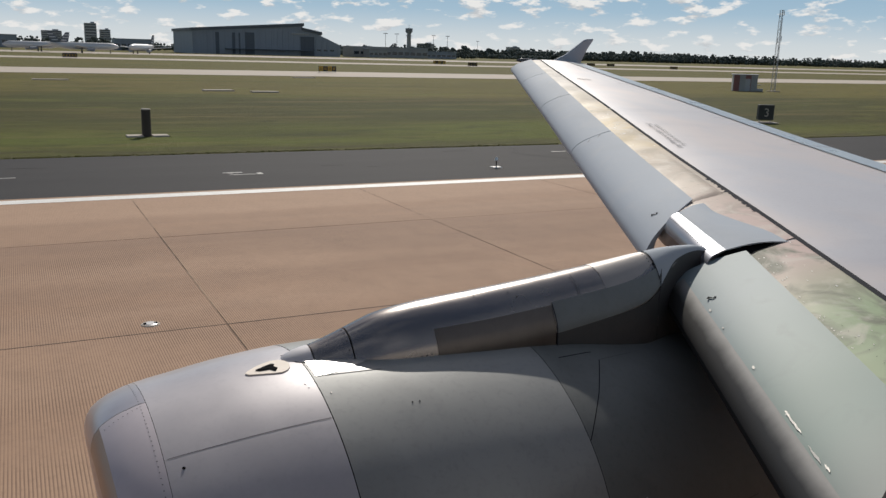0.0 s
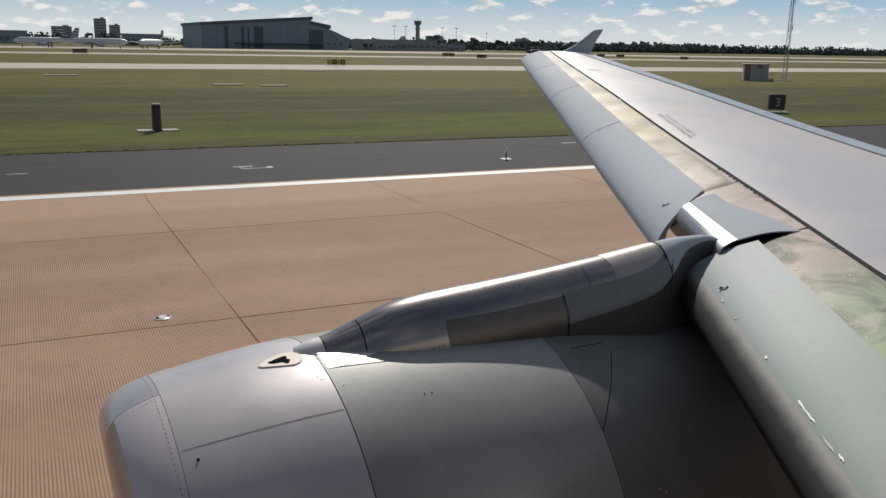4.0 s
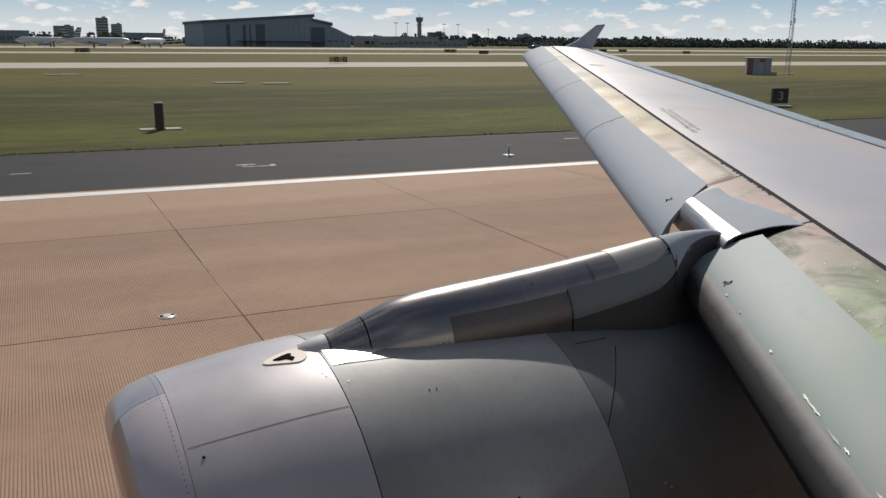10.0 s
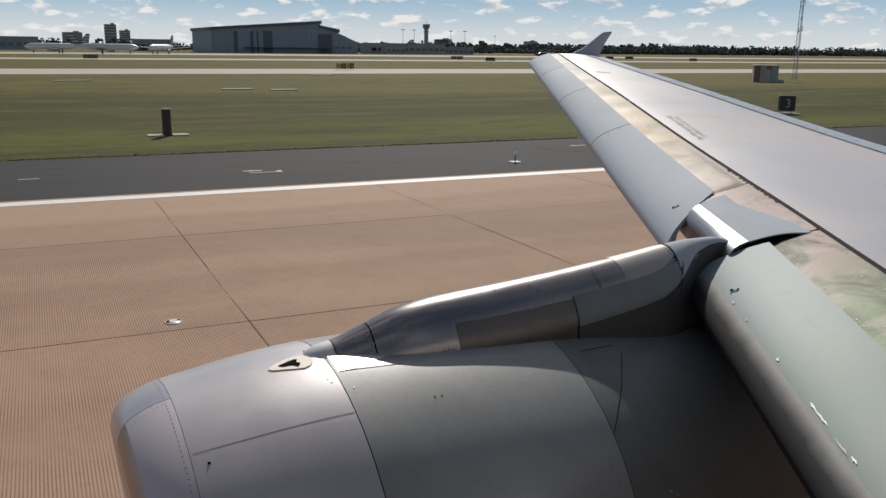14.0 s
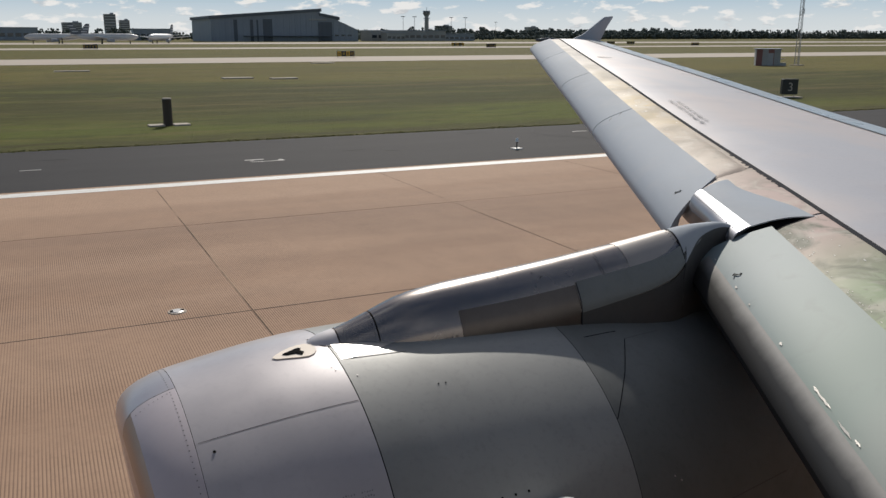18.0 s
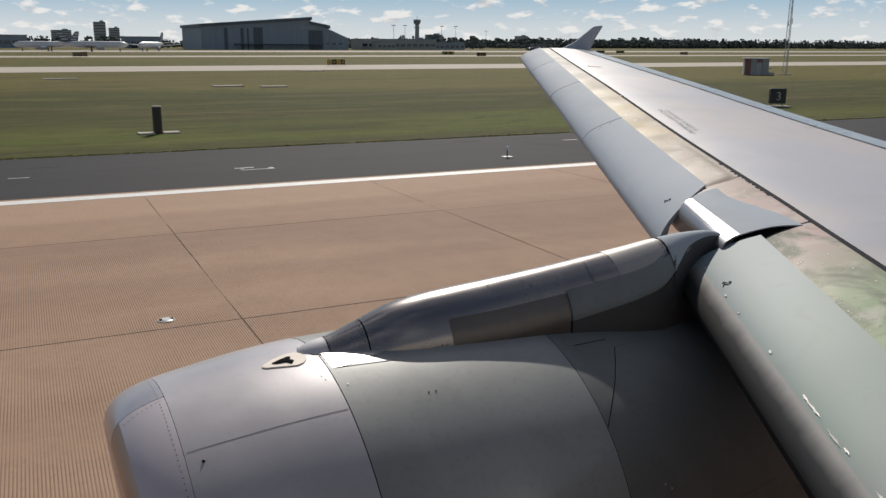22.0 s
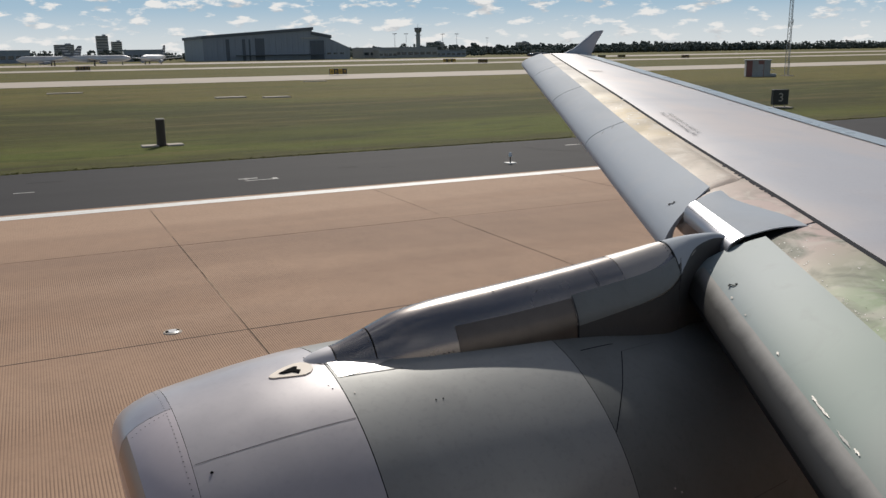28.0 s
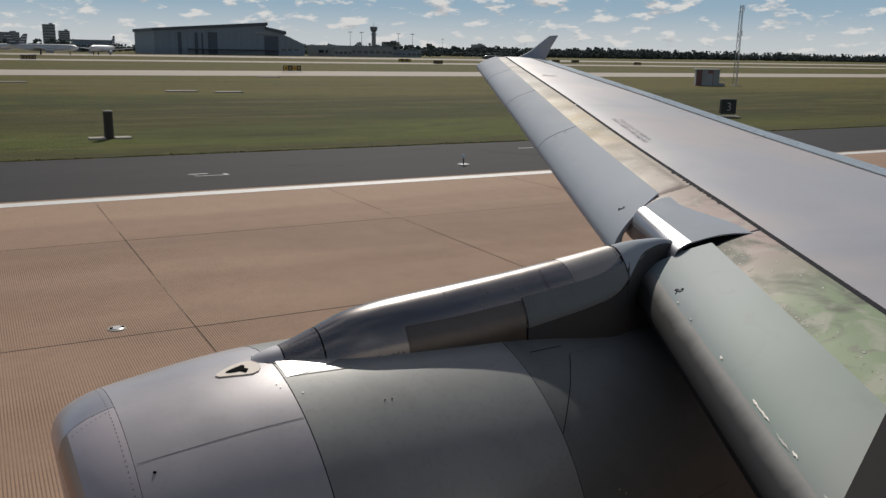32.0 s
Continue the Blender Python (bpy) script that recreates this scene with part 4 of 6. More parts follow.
def main_gear(y, side):
    bm = bmesh.new()
    cyl(bm, (7.6, y, 0.58), (7.45, y + 0.2 * side, 3.1), 0.13, 0.15, 16)
    cyl(bm, (7.6, y - 0.45, 0.58), (7.6, y + 0.45, 0.58), 0.07, seg=12)
    cyl(bm, (7.58, y, 1.3), (7.5, y - 1.2 * side, 2.5), 0.05, seg=8)
    leg = part("landing_gear", bm, M_STEEL, airliner, "steel main landing gear leg")
    for dy in (-0.45, 0.45):
        bm = bmesh.new()
        prof = [(-0.2, 0.36), (-0.2, 0.50), (-0.15, 0.565), (0, 0.58), (0.15, 0.565), (0.2, 0.50), (0.2, 0.36)]
        grid_mesh(bm, [[(7.6 + r * math.cos(t), y + dy + d, 0.58 + r * math.sin(t)) for t in spans(0, 2 * math.pi, 28)[:-1]] for d, r in prof], close_v=True)
        bmesh.ops.recalc_face_normals(bm, faces=bm.faces)
        tyre = part("wheel", bm, M_RUBBER, leg, "black tyre", True)
        bm = bmesh.new()
        cyl(bm, (7.6, y + dy - 0.19, 0.58), (7.6, y + dy + 0.19, 0.58), 0.37, seg=24)
        part("rim", bm, M_STEEL, leg, "metal wheel rim")


main_gear(FUS_Y + 3.8, 1)
main_gear(FUS_Y - 2.2, -1)

# ---- skin details of the airliner ----


def rivets(name, places, r, parent, mat=M_SEAL, label=""):
    """Low domes set on a skin: places are pairs of point and normal."""
    bm = bmesh.new()
    for p, n in places:
        m = Matrix.Translation(p) @ n.to_track_quat("Z", "Y").to_matrix().to_4x4() @ Matrix.Diagonal((1, 1, 0.14, 1))
        bmesh.ops.create_cone(bm, cap_ends=True, segments=7, radius1=r, radius2=r * 0.5, depth=r, matrix=m)
    ob = part(name, bm, mat, parent, label)
    return tagged(ob, kind="stuff")


def nac_n(ang):
    a = radians(ang)
    return Vector((0, -math.sin(a), math.cos(a)))


rivets("rivet_row", [(nac_point(0.255, a, 0.001), nac_n(a)) for a in [k * 1.6 for k in range(-20, 72)]], 0.0036, nacelle, M_SEAM, label="row of flush rivets round the lip")
rivets("rivet_row", [(nac_point(x, 5.0 + 10 * (0.25 - x), 0.001), nac_n(5)) for x in spans(0.08, 0.24, 7)], 0.0036, nacelle, M_SEAM)


def nac_strip(x0, a0, x1, a1, w=0.002, n=24, lift=0.0009, mat=M_SEAM):
    """A thin seam laid along the cowl's skin."""
    bm = bmesh.new()
    rows = []
    for t in spans(0, 1, n):
        x, a = x0 + (x1 - x0) * t, a0 + (a1 - a0) * t
        d = Vector((x1 - x0, radians(a1 - a0) * 1.2, 0)).normalized()
        ox, oa = -d.y * w, math.degrees(d.x * w / 1.2)
        rows.append([nac_point(x - ox, a - oa, lift), nac_point(x + ox, a + oa, lift)])
    grid_mesh(bm, rows)
    bmesh.ops.recalc_face_normals(bm, faces=bm.faces)
    return part("cowl_seam", bm, mat, nacelle, "thin grey panel seam")


M_SHINE = aero("polished_cowl_strip", (0.60, 0.59, 0.58), 0.36, 0.85, (0.48, 0.47, 0.46), (2, 2, 2), 0.25).m
bm = bmesh.new()
grid_mesh(bm, [[nac_point(x, a0_, 0.0022) for a0_ in spans(1.5, 12.0 - 7.5 * max(0.0, (x - 1.15) / 0.5) ** 1.3, 8)] for x in spans(1.09, 1.62, 14)])
bmesh.ops.recalc_face_normals(bm, faces=bm.faces)
part("polished_strip", bm, M_SHINE, nacelle, "polished metal strip at the pylon's foot", True)
nac_strip(0.30, 26.0, 1.065, 26.5)
nac_strip(1.09, 12.0, 1.44, 13.5, 0.0025)
tip_curve = [(1.007, -2.6), (1.011, -0.6), (1.020, 1.8), (1.052, 3.9), (1.090, 4.9)]
for (xa, aa), (xb, ab) in zip(tip_curve, tip_curve[1:]):
    nac_strip(xa, aa, xb, ab, 0.0035, 5, 0.0012, M_DARK)
# two rows of small stencilled letters, too worn to read
rn = random.Random(12)
for row in range(2):
    for k in range(12):
        if k in (5, 6):
            continue
        nac_strip(0.845 + 0.0125 * k, 47.8 + 1.1 * row, 0.845 + 0.0125 * k + rn.uniform(0.003, 0.007), 47.8 + 1.1 * row + rn.uniform(-0.3, 0.3), 0.004, 1, 0.0011, M_STEN)
nac_strip(2.41, 45.5, 2.62, 33.0, 0.0025, mat=M_DARK)
nac_strip(2.62, 33.0, 2.791, 21.2, 0.0025, mat=M_DARK)
nac_strip(2.791, 21.2, 3.1, 18.0, 0.002, mat=M_SEAM)
nac_strip(2.52, 19.0, 2.78, 17.5, 0.003, mat=M_DARK)
nac_strip(2.52, 75.0, 3.6, 72.0, 0.004)


def nac_spots(name, pts, r, mat=M_DARK, label="small dark drain hole"):
    for x, a in pts:
        bm = bmesh.new()
        m = Matrix.Translation(nac_point(x, a, 0.002)) @ nac_n(a).to_track_quat("Z", "Y").to_matrix().to_4x4()
        bmesh.ops.create_cone(bm, cap_ends=True, segments=10, radius1=r, radius2=r * 0.8, depth=0.0024, matrix=m)
        part(name, bm, mat, nacelle, label)


nac_spots("drain_hole", [(0.36, 29.5)], 0.008)
nac_spots("latch", [(1.5, 26.5), (1.54, 26.6)], 0.004, M_DARK, "small latch")
nac_spots("fastener", [(1.02, 14.0), (1.03, 15.5), (1.12, 19.0)], 0.004, M_LIP, "bright fastener")

# scoop on the fan cowl: cream plate with a wedge-shaped opening
def nac_plate(pts, lift, mat, name, label, thick=0.006):
    bm = bmesh.new()
    top = [bm.verts.new(nac_point(x, a, lift)) for x, a in pts]
    low = [bm.verts.new(nac_point(x, a, lift - thick)) for x, a in pts]
    bm.faces.new(top)
    for i in range(len(pts)):
        j = (i + 1) % len(pts)
        bm.faces.new((top[i], low[i], low[j], top[j]))
    bmesh.ops.recalc_face_normals(bm, faces=bm.faces)
    return part(name, bm, mat, scoop, label)


M_CREAM = Mat("cream_primer", (0.80, 0.70, 0.60), 0.5).m
bm = bmesh.new()
pl = [(0.772, 4.2), (0.785, 3.3), (0.837, 1.7), (0.885, 0.7), (0.93, 0.3), (0.968, 0.6), (0.995, 2.0), (1.006, 4.0), (0.999, 5.7), (0.98, 7.0), (0.945, 7.6), (0.90, 7.1), (0.849, 6.2), (0.79, 5.2)]
top = [bm.verts.new(nac_point(x, a, 0.006)) for x, a in pl]
low = [bm.verts.new(nac_point(x, a, -0.004)) for x, a in pl]
bm.faces.new(top)
for i in range(len(pl)):
    bm.faces.new((top[i], low[i], low[(i + 1) % len(pl)], top[(i + 1) % len(pl)]))
bmesh.ops.recalc_face_normals(bm, faces=bm.faces)
scoop = part("air_scoop", bm, M_CREAM, nacelle, "cream scoop with a dark opening")
nac_plate([(0.828, 3.9), (0.880, 3.0), (0.918, 2.5), (0.932, 3.0), (0.920, 4.2), (0.936, 5.2), (0.918, 6.4), (0.896, 4.9), (0.850, 4.6)], 0.011, M_DARK, "scoop_opening", "black wedge-shaped opening")

M_WHITEJ = Mat("pale_silver_paint", (0.55, 0.56, 0.57), 0.4, 0.2).m
# strake on the cowl's cabin side
bm = bmesh.new()
a0, h = 60.0, 0.21
st = [(1.22, 0.0), (1.47, 0.10), (1.67, h), (1.87, h), (1.93, 0.0)]
n0 = nac_n(a0)
tang = Vector((0, -math.cos(radians(a0)), -math.sin(radians(a0))))
f1 = [bm.verts.new(nac_point(x, a0, -0.01) + n0 * hh + tang * 0.008) for x, hh in st]
f2 = [bm.verts.new(nac_point(x, a0, -0.01) + n0 * hh - tang * 0.008) for x, hh in st]
bm.faces.new(f1)
bm.faces.new(f2[::-1])
for i in range(len(st)):
    j = (i + 1) % len(st)
    bm.faces.new((f1[j], f1[i], f2[i], f2[j]))
bmesh.ops.recalc_face_normals(bm, faces=bm.faces)
strake = part("strake", bm, M_WHITEJ, nacelle, "pale triangular strake fin")
cu = bpy.data.curves.new("step_words", "FONT")
cu.body, cu.size, cu.extrude = "NO STEP", 0.055, 0.0004
cu.materials.append(M_DARK)
tmp = bpy.data.objects.new("tmp", cu)
words = new("step_words", bpy.data.meshes.new_from_object(tmp))
bpy.data.objects.remove(tmp)
words.parent = strake
along = (nac_point(1.80, a0) - nac_point(1.55, a0)).normalized()
words.matrix_local = Matrix.Translation(nac_point(1.53, a0, 0.045) - tang * 0.0086) @ Matrix((along, n0, -tang)).transposed().to_4x4()
words["label"] = "black stencilled warning words"
nac_spots("bolt_hole", [(1.30 + 0.075 * k, 56.5) for k in range(7)], 0.007, M_DARK, "dark bolt head beside the strake")
nac_spots("fastener", [(2.66, 62.6), (2.70, 64.0)], 0.006, M_LIP, "bright fastener")


def pyl_n(x, v):
    return (pylon_at(x, v, 0.1) - pylon_at(x, v, 0)).normalized()


def pyl_rivets(pts, r=0.0042):
    rivets("rivet_row", [(pylon_at(x, v, 0.002), pyl_n(x, v)) for x, v in pts], r, pylon)


pyl_rivets([(1.64, v) for v in spans(0.3, 1.0, 7)] + [(1.48 + 0.03 * k, 0.46 + 0.03 * k) for k in range(6)])
pyl_rivets([(2.08, 0.42), (2.08, 0.50), (2.05, 0.44), (2.05, 0.5), (2.02, 0.5)])
pyl_rivets([(2.70, 0.80), (2.66, 0.86), (2.46, 0.82), (2.44, 0.9), (2.93, 0.35), (2.93, 0.5)], 0.0048)
pyl_rivets([(3.44 + 0.04 * k, 0.66) for k in range(7)] + [(3.73, 0.7 + 0.05 * k) for k in range(6)], 0.0045)
pyl_rivets([(3.6, 0.42), (3.66, 0.42), (3.66, 0.36), (3.72, 0.3), (3.3, 0.5), (3.5, 0.35)], 0.0045)


def pyl_seam(pts, w=0.004):
    bm = bmesh.new()
    rows = [[pylon_at(x - w, v, 0.009), pylon_at(x + w, v, 0.009)] for x, v in pts]
    grid_mesh(bm, rows)
    bmesh.ops.recalc_face_normals(bm, faces=bm.faces)
    part("pylon_seam", bm, M_SEAL, pylon, "thin dark skin joint")


pyl_seam([(2.905, v) for v in spans(0.0, 0.67, 10)])
pyl_seam([(3.12, v) for v in spans(0.69, 0.9, 8)], 0.002)
pyl_seam([(3.74 + 0.06 * t, 0.40 + 0.24 * t) for t in spans(0, 1, 10)], 0.003)
pyl_seam([(3.758, v) for v in spans(0.48, 1.15, 14)], 0.003)

# wing skin: trailing edge seams, spoiler and aileron lines, rivet line, stencils


def wing_line(name, y0, y1, off0, off1, w, mat, label="", n=30, lift=0.006):
    bm = bmesh.new()
    rows = []
    for t in spans(0, 1, n):
        y, o = y0 + (y1 - y0) * t, off0 + (off1 - off0) * t
        rows.append([wing_point(y, o - w / 2, True, lift), wing_point(y, o + w / 2, True, lift)])
    grid_mesh(bm, rows)
    bmesh.ops.recalc_face_normals(bm, faces=bm.faces)
    return part(name, bm, mat, wing, label)


def te_off(y, back):
    return te_x(y) - le_x(y) - back


bm = bmesh.new()
rows = []
for o in spans(nose_off(5.08) + 0.01, stripe_off(5.08) - 0.03, 12):
    y = 5.08 + 0.06 * (o - 0.5)
    rows.append([wing_point(y - 0.004, o, True, 0.0075), wing_point(y + 0.004, o, True, 0.0075)])
grid_mesh(bm, rows)
bmesh.ops.recalc_face_normals(bm, faces=bm.faces)
part("panel_line", bm, M_SEAL, wing, "dark joint at the end of the bay")
M_EDGE = aero("trailing_edge_paint", (0.47, 0.515, 0.55), 0.28, 0.2, (0.34, 0.39, 0.42)).m
bm = bmesh.new()
grid_mesh(bm, [[wing_point(y, te_off(y, b), True, 0.006) for b in (0.50 - 0.016 * (y - 5), 0.35 - 0.012 * (y - 5), 0.2, 0.1, 0.01)] for y in spans(4.7, 15.1, 40)])
bmesh.ops.recalc_face_normals(bm, faces=bm.faces)
part("trailing_edge_strip", bm, M_EDGE, wing, "bluish grey flap trailing edge", True)
wing_line("panel_line", 4.7, 15.1, te_off(4.7, 0.51), te_off(15.1, 0.345), 0.014, M_SEAL, "dark seam ahead of the flap", 40, 0.009)
wing_line("panel_line", 4.7, 11.8, te_off(4.7, 0.44), te_off(11.8, 0.34), 0.008, M_STEN, "fine hinge line", 40)
for y in (6.9, 8.6, 10.2, 11.8):
    bm = bmesh.new()
    grid_mesh(bm, [[wing_point(y - 0.005, te_off(y, b), True, 0.009), wing_point(y + 0.005, te_off(y, b), True, 0.009)] for b in spans(0.02, 0.75, 8)])
    bmesh.ops.recalc_face_normals(bm, faces=bm.faces)
    part("panel_line", bm, M_STEN, wing)


def wing_frame(y, off, lift=0.008):
    """Axes on the skin: inboard along the sweep, then aft across it."""
    p = wing_point(y, off, True, lift)
    u = (wing_point(y - 0.2, off, True, lift) - p).normalized()
    a = wing_point(y, off + 0.2, True, lift) - p
    a = (a - u * a.dot(u)).normalized()
    return p, u, a


def bar(name, p, u, a, length, width, mat, parent):
    bm = bmesh.new()
    q = [p, p + u * length, p + u * length + a * width, p + a * width]
    n = u.cross(a).normalized()
    if n.z < 0:
        n = -n
    top = [bm.verts.new(v + n * 0.002) for v in q]
    bm.faces.new(top if (top[1].co - top[0].co).cross(top[2].co - top[0].co).z > 0 else top[::-1])
    return part(name, bm, mat, parent)


# two lines of stencilled words too small to read
rs = random.Random(9)
for row, off in ((0, 1.10), (1, 1.19)):
    y = 8.1 - 0.1 * row
    while y > 6.9:
        for k in range(rs.choice((2, 4, 5, 6))):
            p, u, a = wing_frame(y, off)
            bar("stencil_mark", p, u, (a + u * 0.25).normalized(), 0.013, 0.05, M_STEN, wing)
            bar("stencil_mark", p + u * 0.014 + a * rs.choice((0, 0.018, 0.036)), u, a, 0.016, 0.014, M_STEN, wing)
            y -= 0.040
        y -= 0.035
p, u, a = wing_frame(12.2, 0.95)
bar("stencil_mark", p, u, a, 0.06, 0.25, M_STEN, wing)

def slat_point(y, o, skew=0.0, lift=0.004):
    """A point on the slat's outer skin, o: 0 at the nose, 1 at the trailing edge."""
    so, drop = slat_chord(y), 0.33 - 0.011 * (y - 5)
    d = lerp_table(sorted((a, b) for a, b in SLAT_KEYS[:10]), o)
    return Vector((le_x(y) + so * o, y, slat_te_z(y, so) + drop * d + lift))


def slat_digit(y, o, parent, size=0.10):
    p = slat_point(y, o)
    if parent is inner_slat:
        p = p + Vector((-IN_FWD * (1 - o) - in_ahead(y), 0, 0))
    out = (slat_point(y + 0.2, o) - p).normalized()
    aft = (slat_point(y, min(o + 0.14, 1)) - p)
    aft = (aft - out * aft.dot(out)).normalized()
    nrm = aft.cross(out).normalized()
    if nrm.z < 0:
        nrm = -nrm
    cu = bpy.data.curves.new("digit", "FONT")
    cu.body, cu.size, cu.extrude, cu.offset = "2", size, 0.0005, 0.0018
    cu.materials.append(M_DARK)
    tmp = bpy.data.objects.new("tmp", cu)
    me = bpy.data.meshes.new_from_object(tmp)
    bpy.data.objects.remove(tmp)
    ob = new("slat_number", me)
    ob.parent = parent
    m = Matrix((-out, aft, nrm)).transposed().to_4x4()
    ob.matrix_local = Matrix.Translation(p + nrm * 0.0018) @ m @ Matrix.Rotation(radians(-20), 4, "Z")
    ob["label"] = "black painted numeral 2"
    return ob


slat_digit(5.22, 0.34, outer_slats[0], 0.075)
slat_digit(3.66, 0.30, inner_slat, 0.075)
for y, o in ((7.95, 0.35), (7.92, 0.62), (10.6, 0.35), (10.6, 0.6)):
    p = slat_point(y - 0.05, o, 0, 0.001)
    bar("slat_mark", p, (slat_point(y - 0.15, o) - p).normalized(), (slat_point(y, o + 0.1) - p).normalized(), 0.02, 0.09, M_STEN, outer_slats[0] if y < 9 else outer_slats[1])

# worn bare patches along the inboard slat's nose
M_CHIP = Mat("chipped_bare_metal", (0.58, 0.56, 0.52), 0.4, 0.3).m
rs = random.Random(4)


def chip(y, o, length, width):
    """A ragged sliver where the paint has gone, along the edge of the band."""
    def at(dy, do):
        q = o + do
        return slat_point(y + dy, q, 0, 0.0042) + Vector((-IN_FWD * (1 - q) - in_ahead(y + dy), 0, 0))
    bm = bmesh.new()
    n = 7
    up, low = [], []
    for i in range(n + 1):
        k = i / n
        w = width * math.sin(math.pi * k) ** 0.6 * rs.uniform(0.5, 1.0)
        bend = width * rs.uniform(-0.3, 0.3)
        up.append(bm.verts.new(at(length * k, bend + w)))
        low.append(bm.verts.new(at(length * k, bend - w * 0.6)))
    for i in range(n):
        bm.faces.new((low[i], low[i + 1], up[i + 1], up[i]))
    bmesh.ops.recalc_face_normals(bm, faces=bm.faces)
    part("paint_chip", bm, M_CHIP, inner_slat)


for y, n in ((2.10, 0.13), (2.30, 0.16), (2.43, 0.05), (2.04, 0.05), (3.52, 0.03), (3.30, 0.02), (1.75, 0.08), (2.85, 0.03), (3.92, 0.03)):
    chip(y, rs.uniform(0.225, 0.245), n, rs.uniform(0.010, 0.022))

M_FLAKE = Mat("flaking_white_paint", (0.74, 0.72, 0.66), 0.5).m


def flake(y, off, r, mat, label="", parent=wing):
    """A thin irregular scab of paint on the skin."""
    p, u, a = wing_frame(y, off, 0.0050)
    n = u.cross(a)
    n = n if n.z > 0 else -n
    k = rs.randint(6, 9)
    ph = rs.uniform(0, 6.3)
    bm = bmesh.new()
    ring_v = [(math.cos(6.283 * i / k + ph), math.sin(6.283 * i / k + ph), r * rs.uniform(0.35, 1.2)) for i in range(k)]
    top = [bm.verts.new(p + (u * c * 1.7 + a * s_) * q + n * 0.0003) for c, s_, q in ring_v]
    low = [bm.verts.new(p + (u * c * 1.7 + a * s_) * q * 1.1 - n * 0.001) for c, s_, q in ring_v]
    bm.faces.new(top)
    for i in range(k):
        bm.faces.new((top[i], low[i], low[(i + 1) % k], top[(i + 1) % k]))
    bmesh.ops.recalc_face_normals(bm, faces=bm.faces)
    part("paint_flake", bm, mat, parent, label)


for k in range(34):
    y = rs.choice((rs.gauss(3.55, 0.10), rs.gauss(2.75, 0.25), rs.uniform(0.8, 3.8)))
    flake(y, 0.575 + 0.09 * rs.random() ** 2, rs.uniform(0.002, 0.006), M_FLAKE)
for k in range(16):
    flake(rs.uniform(2.2, 4.3), rs.uniform(0.66, 0.93), rs.uniform(0.003, 0.008), M_FLAKE)
for k in range(24):
    flake(rs.uniform(5.0, 9.5), 0.60 + 0.25 * rs.random() ** 2, rs.uniform(0.006, 0.016), M_FLAKE)
for k in range(22):
    y = rs.uniform(4.4, 5.7)
    flake(y, stripe_off(y) - 0.028, rs.uniform(0.008, 0.02), M_SEAL, "loose end of dark sealant")

# rivets on the cover and on the bare nose
places = []
for row0, row1 in zip(cover_rows[1:], cover_rows[2:]):
    for t in (0.25, 0.75):
        for m in (5, 7):
            p = row0[m] + (row1[m] - row0[m]) * t
            n = (row0[m + 1] - row0[m - 1]).cross(row1[m] - row0[m]).normalized()
            n = n if n.z > 0 else -n
            places.append((p + n * 0.005, n))
rivets("rivet_row", places, 0.0055, cover)
places = []
for k in range(34):
    y = 0.6 + 2.2 * k / 33
    for o in (0.64,):
        places.append((wing_point(y, o, True, 0.006), Vector((0, 0, 1))))
rivets("rivet_row", places, 0.0032, wing)

# the aircraft's attitude on its gear: a little nose-light
ATT = 0.19
axis = Vector((math.cos(radians(26.8)), -math.sin(radians(26.8)), 0))
airliner.matrix_world = RIG @ Matrix.Translation((0, 0, EYE_Z)) @ Matrix.Rotation(radians(ATT), 4, axis) @ Matrix.Translation((0, 0, -EYE_Z))

# ---- distance: tree belts ----


def clump(verts, faces, c, r, rr):
    """A ragged low-poly leaf clump."""
    base = len(verts)
    n = 6
    for k, (h, s) in enumerate(((-0.6, 0.6), (0.0, 1.0), (0.55, 0.75))):
        for i in range(n):
            a = 2 * math.pi * (i + 0.5 * k) / n
            q = s * rr.uniform(0.65, 1.25)
            verts.append((c[0] + r * q * math.cos(a), c[1] + r * q * math.sin(a), c[2] + r * (h + rr.uniform(-0.18, 0.18))))
    verts.append((c[0] + r * rr.uniform(-0.3, 0.3), c[1], c[2] + r * rr.uniform(0.8, 1.2)))
    verts.append((c[0], c[1], c[2] - r))
    for k in range(2):
        for i in range(n):
            a, b = base + k * n + i, base + k * n + (i + 1) % n
            faces.append((a, b, b + n, a + n))
    for i in range(n):
        faces.append((base + 2 * n + i, base + 2 * n + (i + 1) % n, base + 3 * n))
        faces.append((base + (i + 1) % n, base + i, base + 3 * n + 1))


def tree_belt(name, x0, x1, y, count, h0, h1, seed, label):
    rr = random.Random(seed)
    verts, faces = [], []
    for i in range(count):
        x = rr.uniform(x0, x1)
        yy = y + 40 * math.sin(x * 0.006) + rr.uniform(-45, 45)
        h = (h0 + (h1 - h0) * (0.5 + 0.9 * noise.noise((x * 0.006 + seed, 0, 0)))) * rr.uniform(0.55, 1.15) * (1 + 0.35 * noise.noise((x * 0.027, seed, 0)))
        w = rr.uniform(3.6, 7.4)
        z = w * 0.6
        while z < h:
            for k in range(3):
                clump(verts, faces, (x + rr.uniform(-w, w), yy + rr.uniform(-w, w), z), w * rr.uniform(0.28, 0.72) * (1.1 - 0.5 * z / h), rr)
            z += w * 0.62
    me = bpy.data.meshes.new(name)
    me.from_pydata(verts, [], faces)
    me.materials.append(M_LEAF)
    for p in me.polygons:
        p.use_smooth = True
    ob = new(name, me)
    return tagged(ob, label, "trees", kind="stuff")


